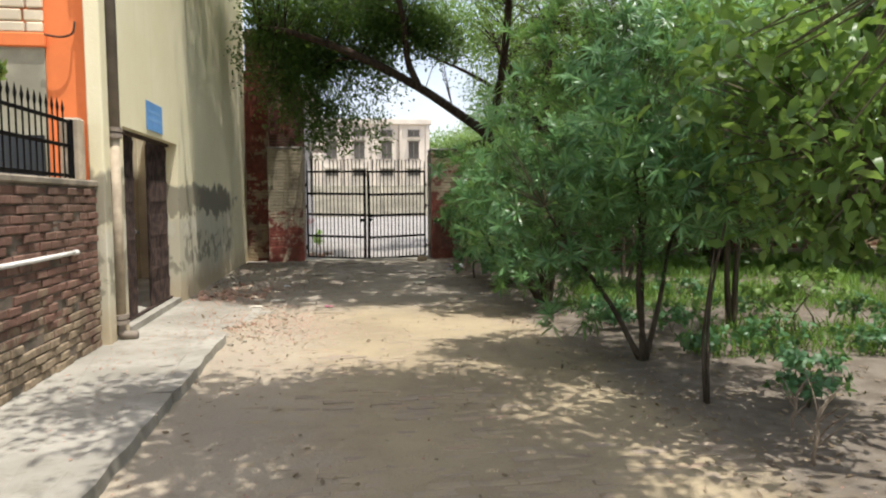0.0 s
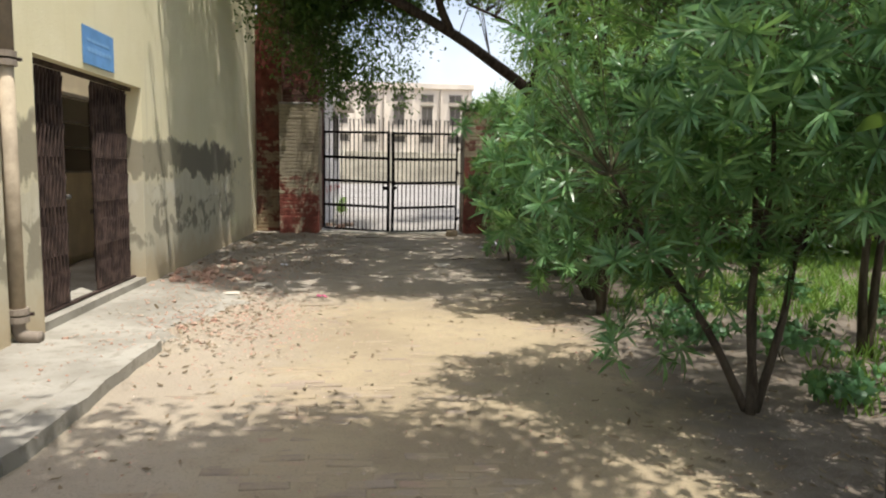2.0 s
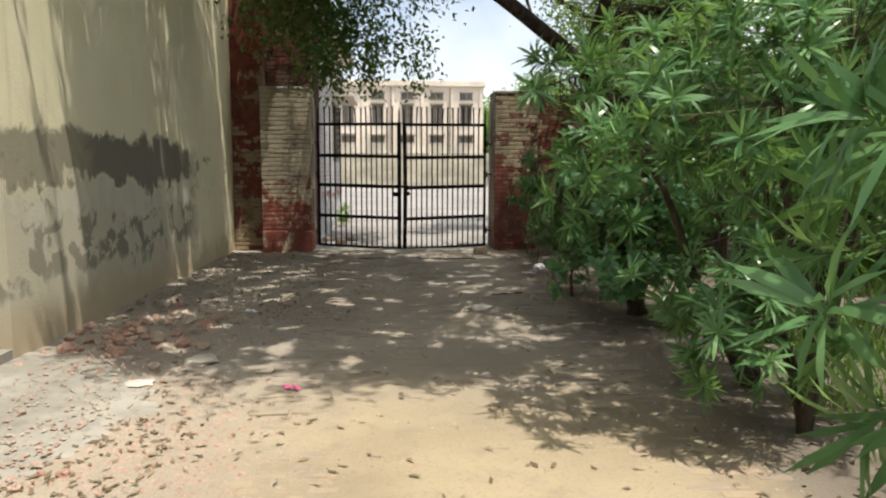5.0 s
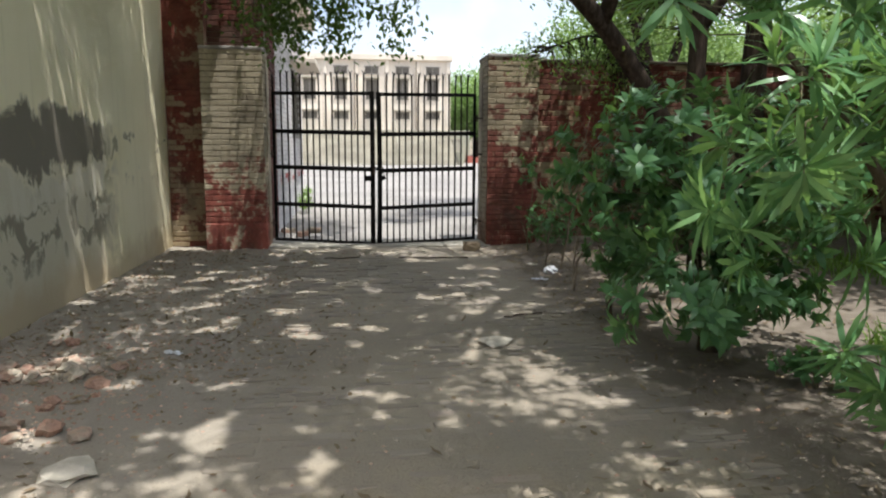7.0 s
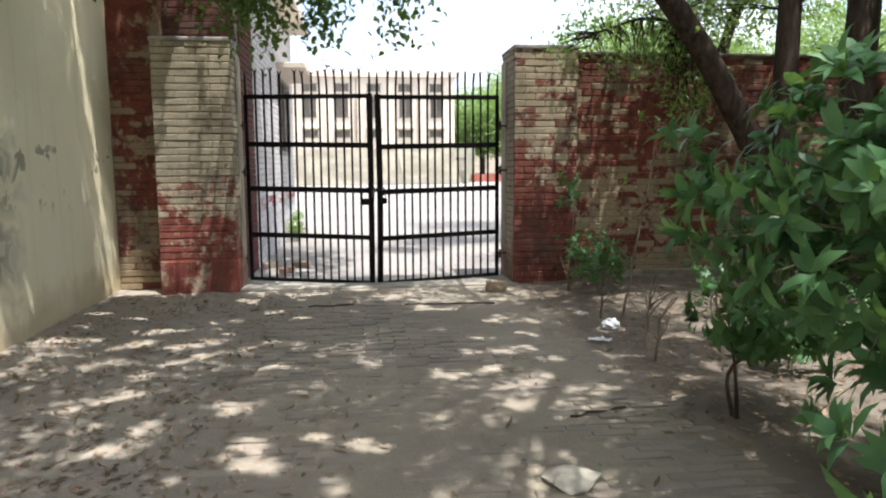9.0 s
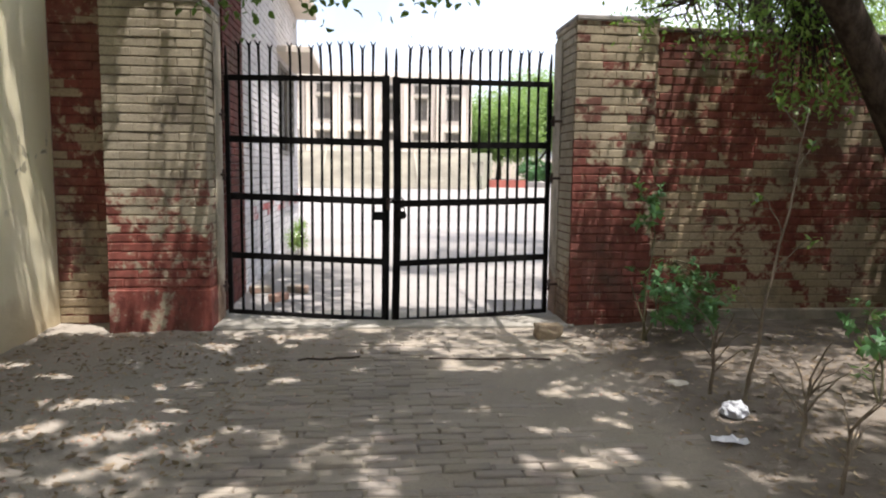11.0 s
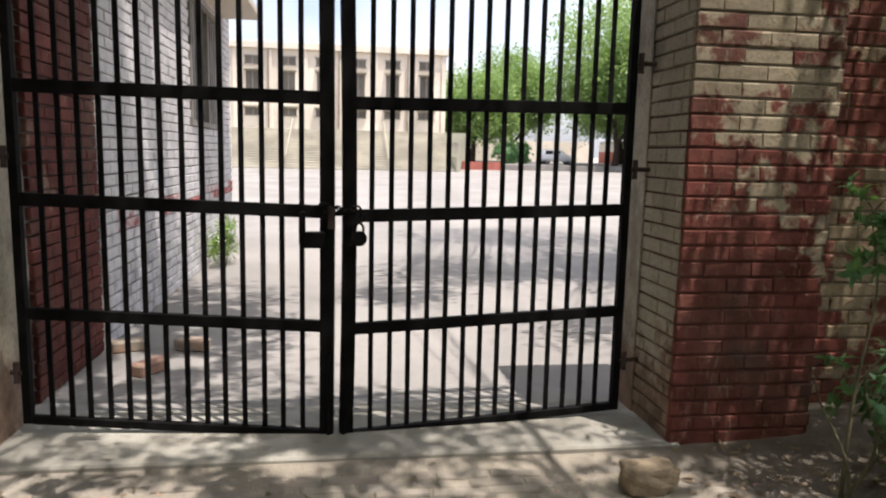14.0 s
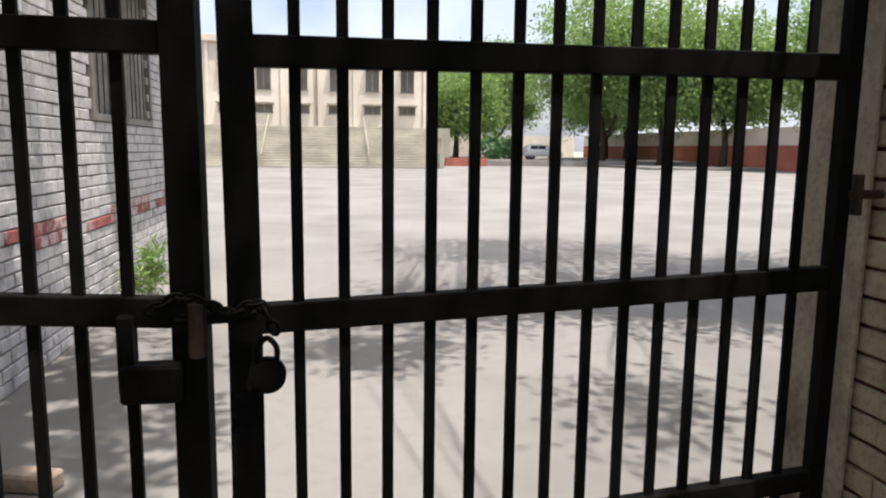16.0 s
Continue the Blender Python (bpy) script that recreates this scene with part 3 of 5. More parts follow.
def inner_door():
    root = thing("inner_door", (-3.6, 11.7, 0.1), "cream half-glazed door with dark panes standing in the room", "door", kind="structure")
    part("lower_panel", box(0, 0.035, -1.0, 0.45, 0.1, 1.18, 0.006), CREAM, root)
    part("frame", slab(slab(slab(bmesh.new(), -0.01, 0.05, -1.06, -1.0, 0, 2.15), -0.01, 0.05, 0.45, 0.5, 0, 2.15), -0.01, 0.05, -1.06, 0.5, 2.15, 2.2), FRAME_GREY, root)
    for z in (1.2, 1.52, 1.84):
        part("pane", box(0.005, 0.02, -1.0, 0.45, z, z + 0.29), PANE, root)
        part("glazing_bar", box(0, 0.04, -1.0, 0.45, z - 0.02, z), FRAME_GREY, root)
    part("handle", tube([(0.035, 0.36, 0.82), (0.08, 0.36, 0.83), (0.08, 0.36, 1.02), (0.035, 0.36, 1.03)], 0.008, 6), IRON, root)
    part("latch", box(0.035, 0.06, 0.28, 0.42, 0.62, 0.68, 0.005), STEEL, root)


inner_door()


def folding_gate():
    """A collapsible steel gate, its two halves pushed apart."""
    root = thing("folding_gate", (-2.44, 9.25, 0.1), "dark brown collapsible steel gate pushed half open in the doorway", "gate")
    for y0, y1, n in ((-1.2, -0.58, 10), (0.1, 0.97, 13)):
        for i in range(n):
            y = y0 + (y1 - y0) * i / (n - 1)
            bm = slab(bmesh.new(), -0.012, 0.012, y - 0.012, y + 0.012, 0.03, 2.12, 0.003)
            part("upright", bm, RUST, root)
        for z in (0.18, 0.62, 1.06, 1.5, 1.94):
            for i in range(n - 1):
                a, b = y0 + (y1 - y0) * i / (n - 1), y0 + (y1 - y0) * (i + 1) / (n - 1)
                bm = tube([(0.02, a, z - 0.14), (0.02, b, z + 0.14)], 0.008, 4)
                tube([(-0.02, b, z - 0.14), (-0.02, a, z + 0.14)], 0.008, 4, bm)
                part("lattice", bm, RUST, root)
        part("backing", box(-0.03, -0.026, y0 + 0.01, y1 - 0.01, 0.1, 2.05), RUST, root)
    part("rail", box(-0.025, 0.025, -1.26, 1.12, 2.13, 2.17), RUST, root, "top rail")
    part("track", box(-0.025, 0.025, -1.26, 1.12, 0.0, 0.02), RUST, root)
    part("latch", box(0.0, 0.03, -0.57, -0.5, 0.98, 1.02, 0.004), STEEL, root)


folding_gate()


def blue_sign():
    root = thing("wall_sign", (W + 0.004, 9.22, 2.5), "faded blue painted wall sign with unreadable pale lettering", "sign")
    bm = box(0, 0.008, -0.37, 0.37, -0.17, 0.18, 0.003)
    part("board", bm, BLUE, root)
    rng = random.Random(2)
    for z, s in ((0.06, 0.03), (-0.03, 0.045)):
        y = -0.28
        while y < 0.24:
            w = rng.uniform(0.04, 0.09)
            part("lettering", box(0.0085, 0.0105, y, y + w, z - s / 2, z + s / 2), SIGN_WHITE, root)
            y += w + 0.02


blue_sign()


def rain_pipe():
    root = thing("rain_pipe", (-2.225, 7.34, 0.05), "grey rainwater pipe with collars running down the corner post", "pipe")
    part("upper_pipe", tube([(0, 0, 2.1), (0, 0, 6.9)], 0.062, 14), GREY_PIPE, root, smooth=True)
    part("lower_pipe", tube([(0, 0, 0.2), (0, 0, 2.05)], 0.055, 14), LOWER_PIPE, root, smooth=True)
    for z in (2.06, 2.12, 0.2, 0.26):
        part("collar", tube([(0, 0, z - 0.022), (0, 0, z + 0.022)], 0.078, 14), GREY_PIPE, root, smooth=False)
    for z in (2.09, 0.23, 3.6):
        part("bracket", box(-0.09, 0.09, 0.04, 0.065, z - 0.012, z + 0.012, 0.003), RUST, root)
    line = smooth_line([(0, 0, 0.2), (0.005, 0, 0.1), (0.06, 0.0, 0.065), (0.16, 0.0, 0.06)], 5)
    part("elbow", tube(line, 0.05, 12), GREY_PIPE, root, smooth=True)


rain_pipe()


# ---- brickwork ----
def brick_mesh(name, length, depth, height, seed):
    """One brick with worn edges, centred, its face towards -y."""
    rng = random.Random(seed)
    c = 0.006
    v, hx, hz = [], length / 2, height / 2
    for y, cut in ((-depth, c), (-depth + c, 0), (0, 0)):
        for sx, sz in ((-1, -1), (1, -1), (1, 1), (-1, 1)):
            v.append((sx * (hx - cut) + rng.uniform(-0.003, 0.003), y + rng.uniform(-0.002, 0.002), sz * (hz - cut) + rng.uniform(-0.002, 0.002)))
    f = [(0, 1, 2, 3)]
    for a in (0, 4):
        for i in range(4):
            j = (i + 1) % 4
            f.append((a + j, a + i, a + 4 + i, a + 4 + j))
    return v, f


BRICK_SHAPES = {}


def brick_data(length, depth, height, material, k):
    key = (round(length, 3), round(depth, 3), round(height, 3), material.name, k)
    if key not in BRICK_SHAPES:
        mesh = bpy.data.meshes.new("brick")
        v, f = brick_mesh("brick", length, depth, height, hash(key[:3]) % 97 + k)
        mesh.from_pydata(v, [], f)
        mesh.materials.append(material)
        BRICK_SHAPES[key] = mesh
    return BRICK_SHAPES[key]


def brick_field(parent, m, width, height, material, pick=None, course=0.076, bond=0.24, depth=0.03, joint=0.009, limit=300, seed=0, hole=None, wobble=0.003, rest="brickwork"):
    """Bricks over a face: m maps (along, out, up) to the parent's space, the face looking along -y. pick(u, w) says which become pieces of
    their own; the others are joined in one part."""
    rng = random.Random(seed)
    verts, faces, made = [], [], 0
    rows = int(round(height / course))
    for r in range(rows):
        w = (r + 0.5) * course
        u = -(bond / 2 if r % 2 else 0)
        while u < width - 0.02:
            a, b = max(u, 0), min(u + bond, width)
            u += bond
            if b - a < 0.035 or (hole and hole((a + b) / 2, w)):
                continue
            length = round((b - a - joint) / 0.02) * 0.02
            mid = (a + b) / 2
            out = rng.uniform(-wobble, wobble)
            if made < limit and (pick is None or pick(mid, w)):
                ob = new("brick", brick_data(length, depth, course - joint, material, rng.randrange(3)))
                ob.parent = parent
                ob.matrix_basis = m @ Matrix.Translation((mid, out, w))
                made += 1
            else:
                v, f = brick_mesh("", length, depth, course - joint, rng.randrange(999))
                o = len(verts)
                verts += [m @ Vector((mid + x, out + y, w + z)) for x, y, z in v]
                faces += [tuple(o + i for i in q) for q in f]
    if verts:
        tagged(sheet(rest, verts, faces, material, parent), kind="stuff")


def face(x, y, z, turn):
    return Matrix.Translation((x, y, z)) @ Matrix.Rotation(radians(turn), 4, "Z")


def gate_pier(name, x0, x1, y0, y1, top, material, label, inner, seed):
    """A square brick pier: inner is +1 where the gate hangs on its +x side."""
    root = thing(name, ((x0 + x1) / 2, (y0 + y1) / 2, 0), label, "gate pier", "gate piers", "structure")
    hx, hy, d = (x1 - x0) / 2, (y1 - y0) / 2, 0.028
    part("core", box(-hx + 0.012, hx - 0.012, -hy + 0.012, hy - 0.012, -0.15, top - 0.02), JOINT_LIME if seed == 1 else JOINT_PIER, root)
    brick_field(root, face(-hx, -hy + d, 0, 0), 2 * hx, top, material, seed=seed, depth=d, limit=170)
    if inner > 0:
        brick_field(root, face(hx - d, -hy + d, 0, 90), 2 * hy - d, top, material, seed=seed + 5, depth=d, limit=110)
    else:
        brick_field(root, face(-hx + d, hy, 0, -90), 2 * hy - d, top, BRICK_INNER, seed=seed + 5, depth=d, limit=110)
        brick_field(root, face(hx - d, -hy + d, 0, 90), 0.34, top, material, seed=seed + 9, depth=d, limit=20)
    if inner > 0:
        part("plaster_foot", box(-hx - 0.006, hx + 0.004, -hy - 0.006, hy - 0.2, -0.1, 0.36, 0.008), BRICK_LIME, root, "stained plaster foot")
    part("cap", box(-hx - 0.01, hx + 0.01, -hy - 0.01, hy + 0.01, top - 0.02, top + 0.03, 0.012), MORTAR_GREY, root, "weathered cement cap")
    if inner < 0:
        part("plaster_strip", box(-hx - 0.012, -hx - 0.001, 0.08, hy, 0, top - 0.1, 0.004), BRICK_INNER, root)
    if inner > 0:
        part("plaster_strip", box(hx - d + 0.028, hx + 0.012, -0.02, hy, 0, top - 0.1, 0.006), BRICK_INNER, root)
    return root


gate_pier("gate_pier", -1.76, -0.93, 17.2, 17.75, 2.74, BRICK_LIME, "cream limewashed brick gate pier with a red painted foot", 1, 1)
gate_pier("gate_pier", 2.2, 2.95, 17.25, 17.95, 2.72, BRICK_PIER, "brick gate pier with flaking cream and dark red paint", -1, 2)


def recess_wall():
    root = thing("wall_north_recess", (-2.03, 17.55, 0), "short red and cream brick wall between building and pier", "wall", kind="structure")
    part("core", box(-0.28, 0.27, 0.014, 0.25, -0.1, 4.6), JOINT_RED, root)
    brick_field(root, face(-0.28, 0.03, 0, 0), 0.55, 2.66, BRICK_RED, seed=21, depth=0.028)
    top = thing("wall_north_upper", (-1.6, 17.8, 2.66), "dark red brick wall rising behind the gate pier", "wall", kind="structure")
    part("core", box(-0.7, 0.62, 0.014, 0.25, 0.0, 3.0), MORTAR_DARK, top)
    brick_field(top, face(-0.7, 0.03, 0, 0), 1.32, 3.0, BRICK_DEEP, seed=22, depth=0.028, limit=120)


recess_wall()


def right_wall():
    root = thing("wall_north", (2.95, 17.5, 0), "long brick boundary wall with flaking dark red paint", "wall", kind="structure")
    part("core", box(0, 14, 0.02, 0.23, -0.15, 2.68), JOINT_RED, root)
    brick_field(root, face(0, 0.03, 0, 0), 5.2, 2.66, BRICK_RED, pick=lambda u, w: u < 2.0, seed=31, depth=0.02, wobble=0.004)
    brick_field(root, face(5.2, 0.03, 0, 0), 8.8, 2.66, BRICK_RED, pick=lambda u, w: False, seed=32, depth=0.02)
    part("coping", box(0, 14, -0.01, 0.26, 2.68, 2.72, 0.01), MORTAR_DARK, root)
    part("ledge", box(0.0, 14, -0.05, 0.03, -0.1, 0.10, 0.012), MORTAR_PALE, root)
    side = box(16.9, 17.1, -8, 17.5, -0.1, 2.7)
    tagged(link("wall_east", side, BRICK_RED), "dark red boundary wall far behind the trees", "wall", kind="structure")
    back = box(-2.6, 17.1, -8.2, -8, -0.1, 2.7)
    tagged(link("wall_south", back, BRICK_RED), "dark red boundary wall", "wall", kind="structure")


right_wall()


def left_wall():
    root = thing("wall_west", (-2.31, 7.05, 0), "low weathered brown brick boundary wall with mortar crumbling", "wall", kind="structure")
    part("core", box(-0.22, -0.012, -14.8, 0.0, -0.1, 1.64), MORTAR_DARK, root)
    brick_field(root, face(-0.03, -5.0, 0, 90), 5.0, 1.6, BRICK_OLD, pick=lambda u, w: u > 1.7, seed=41, depth=0.03, wobble=0.014, joint=0.014, bond=0.19, course=0.072)
    brick_field(root, face(-0.03, -14.8, 0, 90), 9.8, 1.6, BRICK_OLD, pick=lambda u, w: False, seed=42, depth=0.03, wobble=0.006, bond=0.23)
    part("coping", box(-0.25, 0.012, -14.8, 0.02, 1.6, 1.66, 0.012), MORTAR_PALE, root, "cement coping")
    pipe = thing("conduit_pipe", (-2.32, 3, 1.02), "thin white pipe running along the brick wall", "pipe")
    line = [(0.02, -5 + 0.4 * i, 0.012 * noise.noise(Vector((i * 0.7, 0, 0)))) for i in range(22)]
    part("pipe", tube(line, 0.02, 8), PVC, pipe, smooth=True)
    part("end_cap", tube([(0.02, 3.4, 0.0), (0.02, 3.47, 0.0)], 0.024, 8), PVC, pipe)


left_wall()


def wall_railing():
    root = thing("iron_railing", (-2.46, 5, 1.655), "black spiked iron railing on top of the brick wall", "railing")
    for z in (0.03, 0.30, 0.52):
        part("rail", box(-0.008, 0.008, -8, 1.86, z, z + 0.03), IRON, root)
    y = -3.0
    while y < 1.8:
        bm = tube([(0, y, 0.0), (0, y, 0.60)], 0.008, 6)
        tube([(0, y, 0.60), (0, y, 0.64), (0, y, 0.72)], [0.008, 0.016, 0.001], 6, bm)
        part("bar", bm, IRON, root)
        y += 0.115
    part("end_post", box(-0.025, 0.025, 1.86, 1.91, 0, 0.56, 0.004), IRON, root)
    pil = thing("railing_pillar", (-2.46, 6.9, 1.655), "cream plastered pillar at the end of the railing", "pillar")
    part("body", box(-0.1, 0.08, -0.02, 0.12, 0, 0.58, 0.02), LOWER_PIPE, pil)


wall_railing()


def orange_side():
    """The flank of the building: orange paint, a grey panel and split-stone cladding above it."""
    root = thing("orange_flank_wall", (-2.33, 7.24, 0), "orange painted flank wall with cream stone cladding above a grey panel", "wall", kind="structure")
    part("wall", box(-5.6, -0.04, 0, 0.25, 0, 7.0), ORANGE, root)
    part("panel", box(-5.5, -0.45, -0.02, -0.001, 1.2, 2.93), GREY_PAINT, root, "dull grey-green panel")
    part("window", box(-3.5, -0.48, -0.05, -0.021, 1.3, 2.1), PANE, root, "dark window behind the railing")
    part("sill", box(-5.5, -0.43, -0.06, -0.001, 2.93, 3.06, 0.01), ORANGE, root, "orange ledge")
    rng = random.Random(8)
    z = 3.065
    while z < 5.5:
        h = rng.uniform(0.10, 0.14)
        x = -3.4 - rng.random() * 0.2
        while x < -0.46:
            w = rng.uniform(0.18, 0.34)
            part("stone", box(x, min(x + w - 0.015, -0.45), -0.03 - rng.uniform(0, 0.03), -0.001, z, z + h - 0.014, 0.012), STONE, root)
            x += w
        z += h
    cable = thing("drain_spout", (-2.62, 7.14, 2.95), "thin brown cable ending in a small spout on the orange wall", "cable")
    part("cable", tube(smooth_line([(0.12, 0.05, 3.0), (0.12, 0.04, 1.0), (0.13, 0.04, 0.55)], 4), 0.012, 6), BARK, cable, smooth=True)
    part("spout", tube(smooth_line([(0.13, 0.05, 0.22), (0.12, 0.0, 0.1), (0.02, -0.02, 0.06), (-0.12, -0.02, 0.08)], 4), 0.010, 8), BARK, cable, smooth=True)


orange_side()


# ---- the gate ----
def gate_leaf(name, hinge, x_free, turn, rails, label):
    """One leaf, built along +x from the hinge; mirrored when it hangs on the other pier. rails: height at the hinge, at the free end, thickness."""
    root = thing(name, hinge, label, "gate", "gate leaves")
    s = 1 if x_free > 0 else -1
    w = abs(x_free)
    root.rotation_euler = (0, 0, radians(turn))

    def level(i, x):
        return rails[i][0] + (rails[i][1] - rails[i][0]) * x / w

    def bar(n, x0, x1, za, zb, ta, d, lab=""):
        """A bar between two lines: za, zb are heights at x0 and x1, ta the thickness."""
        bm = box(min(s * x0, s * x1), max(s * x0, s * x1), -d, d, -ta / 2, ta / 2, 0.003)
        for v in bm.verts:
            v.co.z += za + (zb - za) * (s * v.co.x - x0) / (x1 - x0)
        return part(n, bm, IRON, root, lab)

    part("hinge_stile", box(min(0, s * 0.04), max(0, s * 0.04), -0.02, 0.02, level(0, 0) - 0.02, level(4, 0) + 0.02, 0.003), IRON, root)
    stile = bmesh.new()
    slab(stile, s * (w - 0.033) - 0.033, s * (w - 0.033) + 0.033, -0.024, 0.024, level(0, w) - 0.03, level(4, w) + 0.03)
    bmesh.ops.subdivide_edges(stile, edges=[e for e in stile.edges if abs(e.verts[0].co.z - e.verts[1].co.z) > 1], cuts=10)
    for v in stile.verts:
        v.co.x += (0.014 if s < 0 else 0.004) * math.sin(math.pi * min(1, max(0, v.co.z / 2.2)))
    part("meeting_stile", stile, IRON, root)
    for i, (za, zb, t) in enumerate(rails):
        bar("rail", 0.04, w - 0.06, level(i, 0.04), level(i, w - 0.06), t, 0.018)
    n = 14
    pitch = (w - 0.10) / (n + 1)
    rng = random.Random(5 if s > 0 else 6)
    for i in range(n):
        x = 0.04 + pitch * (i + 1) + rng.uniform(-0.003, 0.003)
        bm = bmesh.new()
        slab(bm, s * x - 0.0115, s * x + 0.0115, -0.006, 0.006, level(0, x), level(4, x) + 0.02)
        part("bar", bm, IRON, root)
        if s > 0 and i == 4:
            continue
        lean = rng.uniform(-0.012, 0.012)
        foot = level(4, x) + 0.015
        top = foot + rng.uniform(0.255, 0.295)
        b2 = tube([(s * x, 0, foot), (s * x + lean * 0.4, -0.004, foot + 0.16), (s * x + lean, -0.02, top - 0.03)], [0.012, 0.013, 0.014], 6)
        tube([(s * x + lean, -0.02, top - 0.035), (s * x + lean - 0.024, -0.035, top + 0.012)], [0.011, 0.004], 5, b2)
        tube([(s * x + lean, -0.02, top - 0.035), (s * x + lean + 0.024, -0.03, top + 0.008)], [0.011, 0.004], 5, b2)
        part("spike", b2, IRON, root, "spike with a split tip")
    for x in (0.02, w - 0.03):
        foot = level(4, x) + 0.015
        part("spike", tube([(s * x, 0, foot), (s * x, -0.01, foot + 0.17), (s * x, -0.02, foot + 0.26)], [0.014, 0.014, 0.006], 6), IRON, root, "spike with a split tip")
    part("drop_bolt", tube([(s * (w - 0.02), -0.03, 0.42), (s * (w - 0.02), -0.03, -0.07)], 0.01, 6), IRON, root)
    for z in (0.32, 1.33, 1.86):
        b = tube([(-s * 0.10, -0.01, z), (s * 0.01, -0.02, z)], 0.012, 6)
        tube([(-s * 0.015, -0.02, z - 0.05), (-s * 0.015, -0.02, z + 0.05)], 0.014, 8, b)
        part("hinge", b, RUST, root)
    return root


LEFT_LEAF = gate_leaf("gate_leaf", (-0.872, 17.65, 0), 1.465, -5.1, ((0.086, 0.015, 0.04), (0.606, 0.553, 0.055), (1.14, 1.104, 0.06), (1.65, 1.628, 0.06), (2.185, 2.19, 0.05)), "black iron bar gate leaf with split spikes")
RIGHT_LEAF = gate_leaf("gate_leaf", (2.097, 17.655, 0), -1.489, 5.1, ((0.066, 0.003, 0.04), (0.588, 0.537, 0.055), (1.122, 1.085, 0.06), (1.636, 1.61, 0.06), (2.194, 2.18, 0.05)), "black iron bar gate leaf with split spikes")


def lock_set():
    root = thing("gate_latch", (0.478, 17.512, 1.06), "black sliding latch box on the gate", "latch")
    part("staple", box(-0.05, -0.02, -0.04, -0.012, -0.105, 0.05, 0.005), IRON, root)
    part("bolt_box", box(-0.045, 0.07, -0.055, -0.005, -0.12, -0.045, 0.006), IRON, root)
    part("bolt", tube([(0.06, -0.035, 0.04), (0.21, -0.035, 0.045)], 0.012, 8), IRON, root)
    part("sleeve", tube([(0.1, -0.045, -0.03), (0.1, -0.045, 0.075)], 0.018, 8), RUST, root)
    lock = thing("padlock", (0.706, 17.475, 0.985), "round black padlock hanging from the gate", "padlock")
    bm = bmesh.new()
    bmesh.ops.create_cone(bm, segments=20, radius1=0.036, radius2=0.036, depth=0.03, cap_ends=True, matrix=Matrix.Rotation(radians(90), 4, "X"))
    bmesh.ops.bevel(bm, geom=[e for e in bm.edges if abs(e.verts[0].co.y - e.verts[1].co.y) < 1e-5], offset=0.006, segments=2, affect="EDGES")
    part("case", bm, IRON, lock, smooth=False)
    part("shackle", tube(smooth_line([(-0.018, 0, 0.026), (-0.018, 0, 0.055), (0, 0, 0.075), (0.018, 0, 0.055), (0.018, 0, 0.026)], 5), 0.006, 8), IRON, lock, smooth=True)
    chain = thing("gate_chain", (0.605, 17.455, 1.125), "short black chain tying the gate leaves together", "chain")
    line = smooth_line([(-0.11, -0.01, 0.0), (-0.06, 0.015, 0.02), (0.0, 0.01, 0.005), (0.04, 0.0, -0.01), (0.09, -0.005, 0.01), (0.12, 0.0, -0.05)], 3)
    for i, (a, b) in enumerate(zip(line, line[1:])):
        mid, way = (a + b) / 2, (b - a).normalized()
        flat = way.cross(Vector((0, 0, 1) if i % 2 else (0, 1, 0.2))).normalized()
        ring = [mid + way * 0.017 * math.cos(t) + flat * 0.010 * math.sin(t) for t in (2 * math.pi * j / 10 for j in range(11))]
        part("chain_link", tube(ring, 0.0038, 5), IRON, chain, smooth=True)


lock_set()


# ---- beyond the gate ----
def gatehouse():
    root = thing("gatehouse", (-0.97, 18, 0), "white painted brick gatehouse with a grilled window", "building")
    part("core", box(-4.0, -0.03, 0.08, 6.75, -0.1, 4.2), MORTAR_GREY, root)
    brick_field(root, face(-0.03, 1.11, 0, 90), 5.64, 4.18, BRICK_WHITE, pick=lambda u, w: u < 4 and w < 2.0, seed=51, depth=0.03, bond=0.25, course=0.085, hole=lambda u, w: 2.94 < u < 4.84 and 1.62 < w < 3.0)
    brick_field(root, face(-0.03, 0.08, 0, 90), 1.02, 4.18, BRICK_DEEP, seed=52, depth=0.03, limit=0)
    brick_field(root, face(-0.026, 1.5, 0.765, 90), 5.25, 0.17, BAND_RED, seed=57, depth=0.031, limit=60, bond=0.25, course=0.085, hole=lambda u, w: noise.noise(Vector((u * 1.4, w * 6, 3))) < -0.15 + 0.05 * (5 - u))
    w = part("window", box(-0.13, -0.06, 4.05, 5.95, 1.62, 3.0), DARK, root, "dark grilled window")
    for y in (4.05, 4.98, 5.9):
        part("window_frame", box(-0.06, 0.02, y, y + 0.06, 1.62, 3.0, 0.004), FRAME_GREY, w)
    for z in (1.62, 2.94):
        part("window_frame", box(-0.06, 0.02, 4.11, 5.9, z, z + 0.06, 0.004), FRAME_GREY, w)
    for i in range(12):
        part("grille_bar", tube([(-0.03, 4.2 + i * 0.145, 1.68), (-0.03, 4.2 + i * 0.145, 2.94)], 0.007, 5), IRON, w)
    part("sunshade", box(-0.03, 0.5, 3.9, 6.2, 3.1, 3.2, 0.01), CREAM_FAR, root, "concrete sunshade over the window")
    part("roof", box(-4.1, 0.35, 0.0, 7.0, 4.2, 4.38, 0.015), CREAM_FAR, root, "flat roof slab")


gatehouse()


